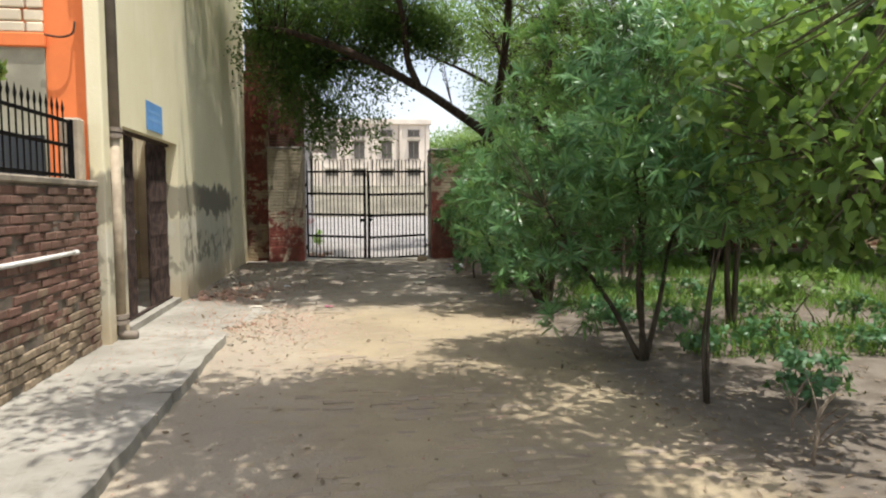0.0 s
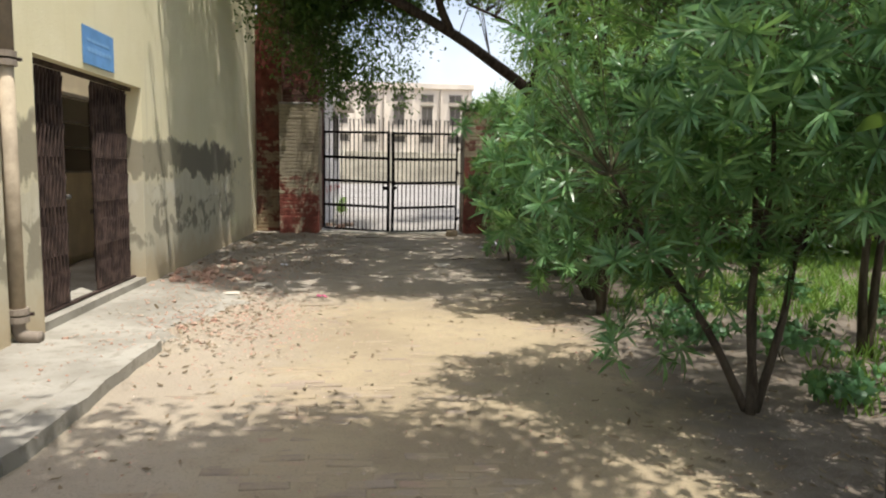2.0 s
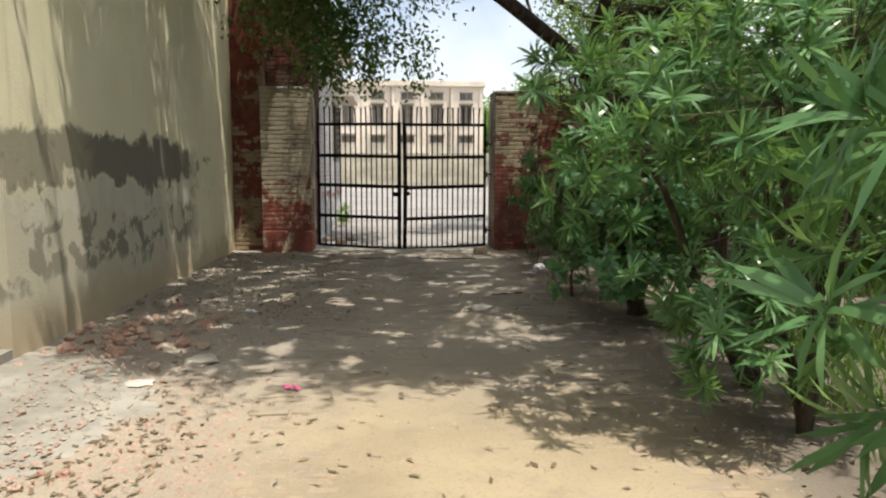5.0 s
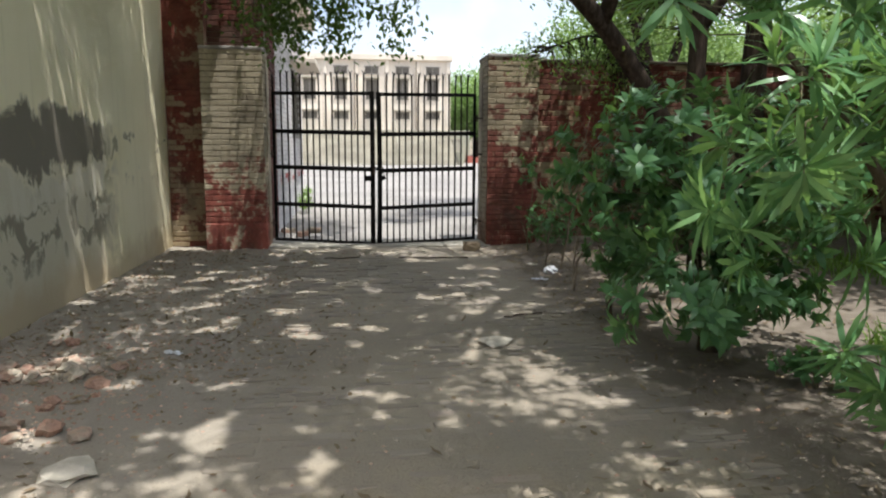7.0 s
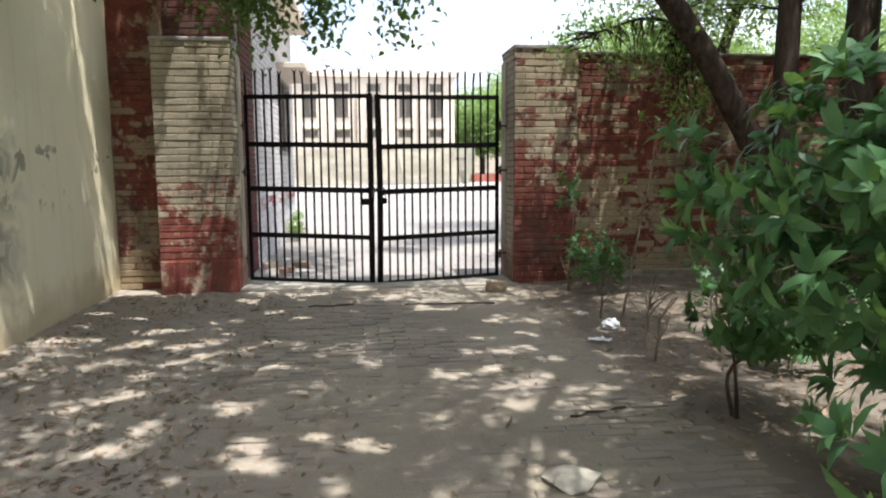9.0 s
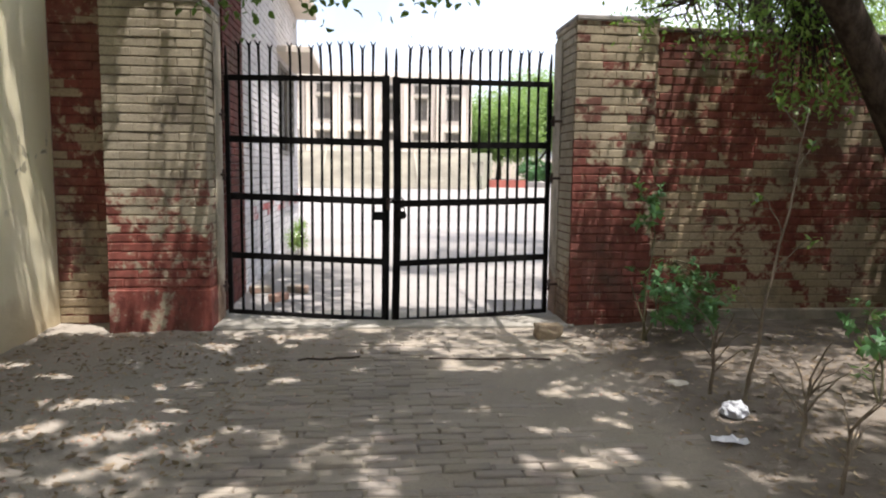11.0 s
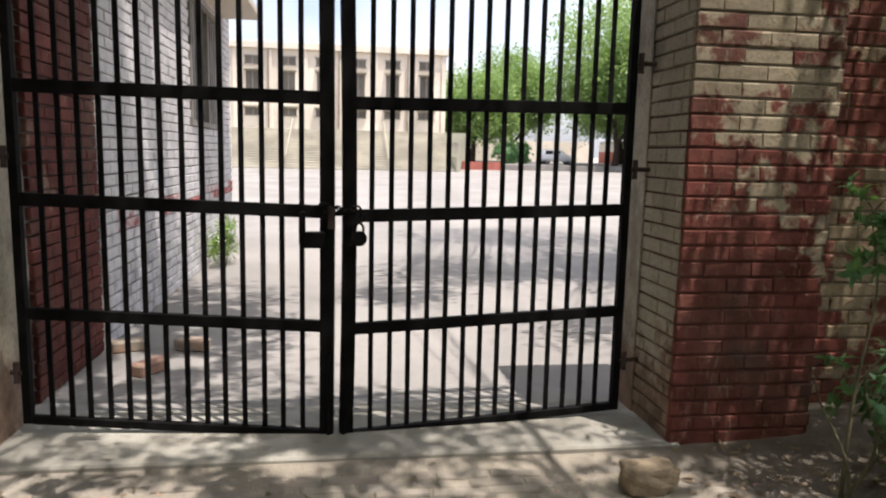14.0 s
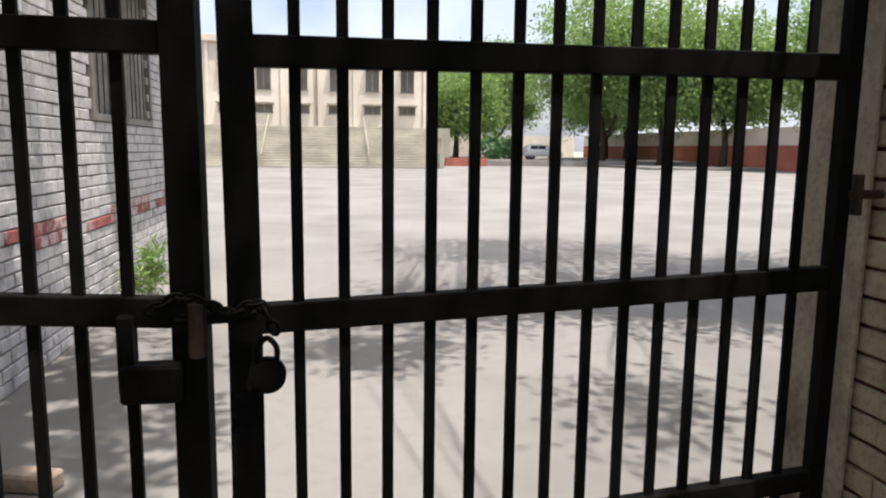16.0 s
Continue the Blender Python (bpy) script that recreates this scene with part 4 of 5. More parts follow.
def college():
    """The long two-storey building across the yard."""
    root = thing("school_building", (0, 75, 0), "long cream two-storey building across the yard with rows of windows", "building")
    part("wall", box(-45, 9.4, 0, 9, 3.1, 9.6), CREAM_FAR, root)
    part("parapet", box(-45.2, 9.6, -0.35, 9.2, 9.6, 10.15, 0.03), CREAM_FAR, root)
    part("plinth", box(-45, 11.2, -0.8, 9, 0, 3.1), PLINTH, root)
    for k in range(16):
        x = 7.7 - 2.9 * k
        for z0, z1, w in ((8.35, 8.95, 0.62), (6.0, 7.75, 0.55), (4.2, 4.75, 0.66)):
            win = part("window", box(x - w, x + w, -0.03, 0.02, z0, z1), FAR_GLASS, root, "dark window")
            part("lintel", box(x - w - 0.08, x + w + 0.08, -0.1, -0.03, z1, z1 + 0.1), FRAME_GREY, win)
            part("sill", box(x - w - 0.08, x + w + 0.08, -0.1, -0.03, z0 - 0.08, z0), FRAME_GREY, win)
            part("mullion", box(x - 0.04, x + 0.04, -0.06, -0.03, z0, z1), FRAME_GREY, win)
            if z1 - z0 > 1 or z0 < 5:
                part("sunshade", box(x - w - 0.15, x + w + 0.15, -0.5, -0.031, z1 + 0.12, z1 + 0.22), STEP_STONE, win)
        part("pilaster", box(x + 1.3, x + 1.6, -0.18, -0.002, 3.1, 9.6, 0.02), CREAM_FAR, root)
        if k % 2 == 0:
            part("drain_pipe", tube([(x - 1.6, -0.25, 3.1), (x - 1.6, -0.25, 9.5)], 0.06, 6), GREY_PIPE, root)
    steps = thing("entrance_steps", (0, 66, 0), "broad flight of pale stone steps up to the building", "steps")
    for i in range(17):
        part("step", box(-13, 9.0, 0.48 * i, 8.2, 0.182 * i, 0.182 * (i + 1) - 0.005, 0.02), STEP_STONE, steps)
    part("side_wall", box(9.0, 9.3, -0.2, 8.2, 0, 1.1), PLINTH, steps)
    rail = thing("steps_railing", (9.15, 66, 1.1), "pale railing beside the steps", "railing")
    for i in range(16):
        part("post", tube([(0, i * 0.5 - 0.1, 0), (0, i * 0.5 - 0.1, 1.0)], 0.05, 5), STEP_STONE, rail)
    part("handrail", box(-0.05, 0.05, -0.2, 7.6, 1.0, 1.1), STEP_STONE, rail)
    for x in (-3.5, 4.0):
        r2 = thing("steps_handrail", (x, 66, 0), "metal handrail up the steps", "railing")
        part("rail", tube([(0, 0.2, 0.9), (0, 8.0, 3.9)], 0.04, 6), STEP_STONE, r2)
        for i in range(6):
            part("post", tube([(0, 0.3 + i * 1.5, 0.05 + i * 0.55), (0, 0.3 + i * 1.5, 0.95 + i * 0.57)], 0.035, 5), STEP_STONE, r2)
    ramp = thing("garden_wall", (14, 74, 0), "low red and cream garden wall beside the building", "wall", kind="structure")
    part("wall", box(-3.2, 0.4, -0.12, 0.12, 0, 0.7), plain("red_garden_wall", (0.36, 0.12, 0.09), 0.9, scale=2), ramp)


college()


def boundary():
    root = thing("wall_far", (36, 60, 0), "long boundary wall, cream above and red below", "wall", kind="structure")
    part("lower_wall", box(-0.15, 0.15, -36, 48, 0, 2.0), plain("faded_red_wall", (0.40, 0.14, 0.10), 0.95, vary=0.3, scale=1.2), root)
    part("upper_wall", box(-0.12, 0.12, -36, 48, 2.0, 3.4), CREAM_FAR, root)
    end = thing("wall_far_end", (20, 112, 0), "cream boundary wall closing the yard", "wall", kind="structure")
    part("wall", box(-22, 16, 0, 0.3, 0, 3.4), CREAM_FAR, end)
    west = thing("wall_far_west", (-58, 60, 0), "cream boundary wall closing the yard", "wall", kind="structure")
    part("wall", box(-0.3, 0, -42, 58, 0, 3.4), CREAM_FAR, west)
    kerb = thing("yard_kerb", (30, 68, 0), "low pale kerb and raised pavement round the trees", "kerb", kind="structure")
    part("kerb", box(-16.5, 5.9, 7.7, 8.0, 0, 0.5, 0.03), YARD, kerb)
    part("terrace", box(-16.5, 5.9, 8.004, 43, 0, 0.48), YARD, kerb, "raised pale pavement under the trees")
    part("planter_edge", box(-4.5, 5.9, -1.5, 7.696, 0, 0.2, 0.03), YARD, kerb)


boundary()


def parked_car():
    root = thing("parked_car", (22.2, 83.5, 0.48), "white hatchback parked across the yard", "car")
    bm = bmesh.new()
    prof = [(-1.85, 0.35), (-1.9, 0.65), (-1.8, 0.95), (-1.55, 1.35), (-1.1, 1.5), (0.1, 1.48), (0.75, 1.0), (1.6, 0.85), (1.88, 0.6), (1.85, 0.3)]
    a = [bm.verts.new((x, -0.8 + (0.12 if z > 1 else 0), z)) for x, z in prof]
    b = [bm.verts.new((x, 0.8 - (0.12 if z > 1 else 0), z)) for x, z in prof]
    bm.faces.new(a)
    bm.faces.new(b[::-1])
    for i in range(len(prof)):
        j = (i + 1) % len(prof)
        bm.faces.new((a[j], a[i], b[i], b[j]))
    bmesh.ops.recalc_face_normals(bm, faces=bm.faces)
    bmesh.ops.bevel(bm, geom=bm.edges[:], offset=0.05, segments=2, affect="EDGES")
    part("body", bm, CAR_PAINT, root, smooth=True)
    for x0, x1 in ((-1.4, -0.65), (-0.58, 0.15)):
        part("side_window", box(x0, x1, -0.76, -0.70, 1.02, 1.36, 0.01), PANE, root)
    part("windscreen", slab(bmesh.new(), -0.02, 0.02, -0.6, 0.6, -0.3, 0.3, 0.0, pose(0.5, 0, 1.24, 0, -52, 0)), PANE, root)
    for x in (-1.2, 1.2):
        for y in (-0.78, 0.62):
            wheel = part("wheel", tube([(x, y, 0.3), (x, y + 0.16, 0.3)], 0.3, 18), TYRE, root)
            part("rim", tube([(x, y - 0.01, 0.3), (x, y + 0.0, 0.3)], 0.19, 14), STEEL, wheel)
    part("tail_light", box(-1.88, -1.75, -0.75, -0.55, 0.75, 0.95, 0.01), plain("red_lens", (0.5, 0.02, 0.02), 0.3), root)
    part("headlight", box(1.6, 1.8, -0.75, -0.5, 0.65, 0.8, 0.01), PANE, root)


parked_car()


# ---- trees ----
def sun_opening(p):
    """Shade-tree leaves left out along the sun's way to light wall, pier and ground."""
    u, v = p[0] - 0.2 * p[2], p[1] + 0.23 * p[2]
    if u < -2.36:
        if v < 11.85:
            return not 11.33 < v < 11.42
        return any(a < v < b for a, b in ((11.97, 12.03), (14.2, 14.28), (14.32, 14.345), (14.92, 14.955), (17.3, 17.44)))
    drop = (17.2 - p[1]) / 0.23
    a, b = p[0] - 0.2 * drop, p[2] - drop
    if 0 < b < 2.8 and -2.4 < a < -0.9:
        return noise.noise(Vector((a * 2.8, b * 0.22, 5))) > -0.12 + 0.06 * b
    wide = noise.noise(Vector((u * 0.9, v * 0.9, 2.0)))
    fine = noise.noise(Vector((u * 3.4 + 7, v * 3.8, 0))) + 0.5 * noise.noise(Vector((u * 8, v * 9, 4)))
    return fine > 0.32 - 0.35 * wide - (0.1 if u < -0.2 and v > 13 else 0)


def big_tree(name, at, label, trunk_lines, clouds, seed, material, leaf=0.1, width=0.05, bark=BARK, per=14, spread=0.22, kind="broad", drop=0.0, group="", twig=True, holes=False):
    """A tree: limbs as (points, radii), and clouds (centre, radii, sprays, gap) of leaf sprays. Places are absolute."""
    rng = np.random.default_rng(seed)
    root = thing(name, at, label, "tree", group)
    inv = -Vector(at)
    ends = []
    for i, (pts, r0, r1) in enumerate(trunk_lines):
        line = smooth_line(pts, 5)
        r = [r0 + (r1 - r0) * j / (len(line) - 1) for j in range(len(line))]
        part("trunk" if i == 0 else "limb", tube([p + inv for p in line], r, 12), bark, root, smooth=True)
        ends += [np.array(p) for p in line[len(line) // 2:]]
    ends = np.array(ends)
    pts = []
    for centre, radii, n, gap in clouds:
        pts.append(crown_points(rng, centre, radii, n, 0.1, gap, seed)[0])
    pts = np.concatenate(pts)
    if twig:
        near = ends[np.argmin(((pts[:, None] - ends[None]) ** 2).sum(2), 1)]
        bm = bmesh.new()
        some = rng.permutation(len(pts))[: min(len(pts), 500)]
        twigs(bm, near[some] + np.array(inv), pts[some] + np.array(inv), 0.012, rng)
        tagged(part("branching", bm, bark, root), kind="stuff")
    c = np.repeat(pts, per, 0) + rng.normal(size=(len(pts) * per, 3)) * spread
    if holes:
        open_at = np.array([sun_opening(p) for p in c])
        c = c[~open_at]
    way = rng.normal(size=c.shape) + np.array((0, 0, -drop))
    up = rng.normal(size=c.shape) * 0.6 + np.array((0, 0, 1.0))
    n = len(c)
    leaves("crown", c + np.array(inv), way, up, leaf * rng.uniform(0.6, 1.2, n), width * rng.uniform(0.7, 1.2, n), material, root, kind=kind)
    return root


big_tree("shade_tree", (5.0, 16.3, 0), "old leaning shade tree with a dark trunk and hanging leafy boughs",
         [([(5.0, 16.3, -0.1), (4.7, 16.2, 1.1), (4.02, 16.0, 2.16), (3.3, 15.7, 2.92), (2.4, 15.0, 3.4), (1.55, 14.5, 3.82), (0.4, 14.1, 4.3), (-0.7, 14.2, 4.7), (-1.6, 14.8, 5.0)], 0.14, 0.06),
          ([(1.6, 14.5, 3.8), (1.35, 14.2, 4.3), (1.2, 13.6, 5.0), (0.8, 12.6, 6.0)], 0.08, 0.04),
          ([(3.3, 15.7, 2.92), (3.4, 14.8, 4.0), (3.2, 13.2, 5.4), (2.6, 11.5, 6.2)], 0.1, 0.05),
          ([(0.4, 14.1, 4.3), (-0.2, 15.0, 4.3), (-0.5, 15.6, 3.6)], 0.04, 0.015)],
         [((-0.7, 15.2, 4.55), (1.25, 0.9, 1.65), 1250, -0.3), ((-1.4, 15.0, 4.9), (0.7, 0.7, 1.8), 170, -0.25), ((0.55, 15.1, 4.6), (0.9, 0.8, 1.1), 380, -0.3), ((1.1, 14.4, 5.05), (1.0, 0.7, 0.5), 420, -0.3), ((1.9, 14.6, 4.75), (0.6, 0.5, 0.35), 120, -0.3),
          ((-0.45, 16.1, 2.95), (0.35, 0.3, 0.4), 60, -0.5), ((0.1, 16.2, 2.95), (0.16, 0.2, 0.45), 34, -0.5), ((0.85, 16.2, 3.0), (0.12, 0.14, 0.5), 24, -0.5), ((-0.1, 15.8, 3.3), (0.8, 0.3, 0.4), 90, -0.4),
          # Clouds above z 6 are unseen, added to shade path, wall and yard.
          ((0.9, 13.0, 6.8), (2.2, 2.5, 0.9), 1700, -0.24), ((1.1, 10.1, 6.4), (1.6, 2.1, 0.8), 1600, -0.3), ((-0.9, 11.0, 6.9), (0.9, 2.0, 0.6), 760, -0.3), ((-1.6, 13.2, 6.6), (0.85, 3.0, 0.55), 470, -0.6), ((-1.7, 16.2, 6.2), (0.6, 1.2, 0.8), 110, -0.5), ((2.9, 12.9, 6.7), (1.5, 2.2, 0.8), 900, -0.2), ((0.45, 18.0, 6.6), (1.1, 2.2, 0.6), 1150, -0.6), ((2.55, 19.5, 6.6), (0.55, 0.6, 0.25), 130, -0.4), ((-1.3, 16.75, 5.6), (0.8, 0.35, 0.8), 210, -0.15), ((3.6, 10.9, 6.6), (0.9, 1.3, 0.5), 380, -0.25), ((3.6, 14.4, 6.6), (1.6, 1.8, 1.0), 420, -0.1), ((1.9, 15.9, 6.6), (1.0, 0.8, 0.6), 200, -0.2), ((0.1, 9.4, 6.6), (0.9, 1.0, 0.5), 400, -0.35), ((3.45, 9.1, 6.5), (0.75, 0.8, 0.35), 300, -0.5), ((2.05, 8.8, 6.4), (0.85, 0.5, 0.3), 330, -0.5), ((3.9, 12.8, 6.5), (0.9, 1.3, 0.5), 320, -0.25)],
         11, LEAF_CANOPY, 0.085, 0.046, per=15, spread=0.15, drop=0.5, holes=True)
big_tree("background_tree", (4.72, 16.05, 0), "straight dark tree trunk before the brick wall",
         [([(4.75, 16.1, -0.1), (4.68, 16.0, 1.2), (4.7, 16.0, 2.9), (4.9, 16.2, 5.5)], 0.14, 0.1), ([(4.7, 16.0, 2.9), (5.4, 15.4, 4.2), (6.2, 15.0, 5.2)], 0.07, 0.04)],
         [((5.2, 16.2, 5.6), (2.0, 1.6, 1.6), 260, -0.1), ((4.2, 16.6, 3.6), (1.6, 0.7, 0.6), 120, -0.1)], 12, LEAF_LIGHT, 0.1, 0.045, per=14, spread=0.2)
big_tree("background_tree", (5.55, 16.0, 0), "thick pale-footed tree trunk before the brick wall",
         [([(5.45, 15.9, -0.1), (5.42, 15.9, 1.0), (5.5, 16.0, 3.0), (5.9, 16.2, 5.5)], 0.2, 0.13)],
         [((6.6, 15.4, 5.2), (2.2, 2.0, 1.6), 260, -0.1)], 13, LEAF_CANOPY, 0.1, 0.05, per=14, spread=0.2)
for i, (x, y, h) in enumerate(((7.6, 13.4, 6.5), (8.8, 16.0, 6.5), (10.5, 12.0, 7.5), (12.5, 15.5, 8.0), (13.5, 9.0, 7.5), (11.0, 6.0, 7.0), (9.0, 2.5, 6.5), (14.8, 12.5, 8.0))):
    big_tree("background_tree", (x, y, 0), "dense dark green tree behind the grass", [([(x, y, -0.1), (x + 0.1, y, 1.5), (x - 0.1, y + 0.1, h * 0.65)], 0.16, 0.07)],
             [((x, y, h * 0.64), (2.3, 2.2, h * 0.36), 700, -0.3), ((x, y - 0.4, 1.7), (1.8, 1.4, 1.0), 260, -0.2)], 20 + i, LEAF_CANOPY, 0.17, 0.08, per=12, spread=0.3, group="trees behind the grass")
big_tree("near_tree", (4.3, 1.4, 0), "broad-leaved tree with yellow-green leaves beside the path",
         [([(4.3, 1.4, -0.1), (4.1, 1.7, 1.0), (3.5, 2.3, 2.0), (2.8, 2.9, 2.7)], 0.07, 0.025), ([(4.1, 1.7, 1.0), (3.6, 3.0, 1.4), (3.1, 3.8, 1.7)], 0.03, 0.01)],
         [((2.85, 3.7, 2.1), (0.85, 0.85, 0.75), 210, -0.25), ((3.3, 4.0, 1.45), (0.65, 0.6, 0.4), 60, -0.2)], 41, LEAF_LIGHT, 0.15, 0.068, BARK_GREEN, per=7, spread=0.11)
# Stands out of view; its crown is added to shade the foreground.
big_tree("near_tree", (5.0, -1.2, 0), "unseen leafy tree added to shade the start of the path",
         [([(5.0, -1.2, -0.1), (4.7, -1.0, 1.6), (3.6, -0.6, 3.2), (2.0, 0.2, 4.6)], 0.16, 0.07), ([(3.6, -0.6, 3.2), (2.8, 1.4, 4.6), (1.6, 2.4, 5.2)], 0.08, 0.04)],
         [((1.9, 0.2, 5.7), (2.5, 2.2, 0.7), 1050, -0.15), ((1.5, 2.6, 5.6), (1.6, 1.5, 0.7), 640, -0.12), ((1.0, 3.7, 5.8), (2.0, 1.0, 0.5), 620, -0.25)], 42, LEAF_CANOPY, 0.11, 0.055, per=15, spread=0.2)
big_tree("outer_tree", (6.4, 21.0, 0), "light green tree standing beyond the boundary wall",
         [([(6.4, 21.0, -0.1), (6.3, 20.9, 2.0), (5.6, 20.6, 4.2), (4.6, 20.4, 6.0)], 0.2, 0.09), ([(6.3, 20.9, 2.0), (7.2, 21.6, 4.0), (8.2, 22.0, 5.6)], 0.12, 0.06), ([(5.6, 20.6, 4.2), (3.9, 20.8, 5.2), (2.6, 21.0, 5.8)], 0.07, 0.03)],
         # The sparse cloud at (3.9, 18.1) is added, unseen, to dapple the yard.
         [((6.0, 21.2, 5.6), (2.3, 1.9, 2.2), 1100, -0.25), ((3.4, 20.9, 6.8), (1.2, 1.1, 0.9), 200, -0.1), ((7.6, 22.0, 5.2), (2.2, 2.2, 1.8), 600, -0.2), ((3.9, 18.1, 6.6), (0.8, 0.7, 0.3), 45, -0.1), ((5.0, 24.0, 7.0), (2.4, 1.6, 1.0), 350, -0.05)], 43, LEAF_LIGHT, 0.11, 0.045, per=14, spread=0.2)

shrub("oleander_bush", (2.66, 5.85, 0), "tall oleander bush with several thin stems and narrow leaves", "bush",
      [(1.75, 5.9, 1.4), (2.5, 5.6, 1.9), (3.2, 5.9, 1.5), (2.6, 6.1, 2.0)], [((2.5, 5.95, 2.2), (1.3, 1.05, 1.35), 640, -0.12), ((1.95, 5.75, 0.45), (0.35, 0.3, 0.16), 9, -0.4), ((2.2, 6.0, 0.95), (0.65, 0.5, 0.35), 50, -0.3), ((1.45, 6.2, 1.35), (0.42, 0.4, 0.5), 34, -0.5)], 61, group="oleander bushes", stem_r=0.026, length=0.165, width=0.016)
shrub("oleander_bush", (2.62, 8.66, 0), "dense oleander bush with rosettes of narrow glossy leaves", "bush",
      [(2.3, 8.5, 1.7), (2.7, 8.6, 2.0), (3.0, 8.9, 1.9), (2.2, 9.0, 1.2)], [((2.8, 8.75, 1.85), (1.05, 0.85, 1.1), 270, -0.25), ((2.2, 8.6, 0.7), (0.5, 0.45, 0.4), 46, -0.35), ((1.75, 8.6, 1.8), (0.4, 0.4, 0.5), 30, -0.5)], 62, group="oleander bushes", count=26, length=0.155, width=0.016)
shrub("oleander_bush", (2.55, 4.55, 0), "thin oleander with a dark stem and narrow leaves", "bush",
      [(2.62, 4.6, 1.2), (2.85, 4.8, 1.8)], [((3.0, 4.9, 2.0), (0.9, 0.7, 0.95), 260, -0.3)], 63, group="oleander bushes", stem_r=0.014)
shrub("oleander_bush", (2.75, 9.5, 0), "oleander bush with long rosettes reaching over the path edge", "bush",
      [(2.2, 9.4, 1.6), (2.9, 9.6, 1.7), (2.2, 9.3, 0.6), (1.7, 9.5, 1.8)], [((2.6, 9.55, 1.85), (0.9, 0.45, 0.7), 80, -0.4), ((2.0, 9.28, 0.6), (0.28, 0.22, 0.28), 9, -0.6), ((1.62, 9.15, 1.4), (0.36, 0.25, 0.42), 17, -0.6), ((1.5, 9.5, 1.95), (0.5, 0.3, 0.2), 14, -0.6)], 64, group="oleander bushes", count=24, length=0.155, width=0.0185)
shrub("oleander_bush", (4.2, 7.0, 0), "oleander bush standing behind the others", "bush",
      [(4.0, 7.0, 1.8), (4.4, 7.2, 1.9)], [((4.2, 7.0, 2.2), (1.3, 1.2, 1.4), 260, -0.15)], 65, group="oleander bushes")
shrub("oleander_bush", (4.3, 10.2, 0), "oleander bush standing behind the others", "bush",
      [(4.2, 10.2, 1.8), (4.5, 10.3, 1.9)], [((4.3, 10.3, 2.0), (1.3, 1.2, 1.5), 230, -0.15)], 75, group="oleander bushes")
shrub("broadleaf_bush", (2.84, 11.82, 0), "dark green bush with broad glossy leaves and a short trunk", "bush",
      [(2.5, 11.6, 1.1), (2.9, 11.6, 1.3), (3.1, 12.0, 1.2)], [((2.8, 11.65, 1.25), (1.2, 0.9, 0.62), 360, -0.15), ((2.5, 11.2, 0.55), (0.8, 0.6, 0.25), 85, -0.25)], 66, "broad", LEAF_BROAD, 12, 0.13, 0.045, BARK_STEM, "broadleaf bushes", 0.078)
shrub("broadleaf_bush", (2.44, 12.78, 0), "low broadleaf bush on a thin bare stem beside the path", "bush",
      [(2.36, 12.8, 0.5), (2.62, 12.82, 0.55)], [((2.58, 12.85, 0.53), (0.4, 0.32, 0.2), 62, -0.4)], 67, "broad", LEAF_BROAD, 11, 0.12, 0.042, BARK_STEM, "broadleaf bushes", 0.012)
shrub("weedy_shrub", (2.68, 16.65, 0), "straggly weed growing at the foot of the brick pier", "weed",
      [(2.62, 16.6, 1.2), (2.85, 16.6, 0.7), (2.6, 16.8, 0.5)], [((2.9, 16.55, 0.38), (0.5, 0.35, 0.34), 105, -0.25), ((2.66, 16.6, 1.1), (0.16, 0.14, 0.3), 16, -0.3)], 68, "broad", LEAF_BROAD, 9, 0.07, 0.028, BARK_GREEN, "weeds", 0.008)
big_tree("overhanging_bough", (4.4, 16.3, 2.0), "light green leafy bough hanging before the boundary wall",
         [([(4.4, 16.25, 1.9), (4.1, 16.4, 2.6), (3.5, 16.5, 2.9), (2.9, 16.55, 2.75)], 0.03, 0.01)],
         [((3.4, 16.45, 2.65), (0.75, 0.35, 0.3), 95, -0.2), ((3.85, 16.4, 2.15), (0.4, 0.3, 0.35), 34, -0.2), ((2.85, 16.5, 2.7), (0.35, 0.3, 0.2), 24, -0.2)], 71, LEAF_LIGHT, 0.075, 0.026, per=13, spread=0.11)
shrub("weedy_shrub", (3.5, 15.0, 0), "straggly weed beside the path", "weed",
      [(3.4, 15.0, 0.6), (3.7, 15.1, 0.5)], [((3.5, 15.0, 0.45), (0.35, 0.3, 0.3), 26, -0.3)], 69, "broad", LEAF_BROAD, 8, 0.07, 0.03, BARK_GREEN, "weeds", 0.008)
shrub("wall_creeper", (-2.95, 6.3, 0), "leafy creeper rising behind the railing", "creeper",
      [(-2.9, 6.3, 2.3), (-3.0, 6.4, 2.5)], [((-2.98, 6.35, 2.6), (0.22, 0.3, 0.4), 40, -0.4)], 72, "broad", LEAF_LIGHT, 8, 0.09, 0.045, BARK_GREEN, "", 0.012)
shrub("weedy_shrub", (4.6, 6.4, 0), "sunlit leafy weed on the soil", "weed",
      [(4.5, 6.3, 0.6), (4.8, 6.5, 0.5)], [((4.6, 6.4, 0.5), (0.6, 0.5, 0.3), 40, -0.2)], 70, "broad", LEAF_LIGHT, 8, 0.1, 0.045, BARK_GREEN, "weeds", 0.01)


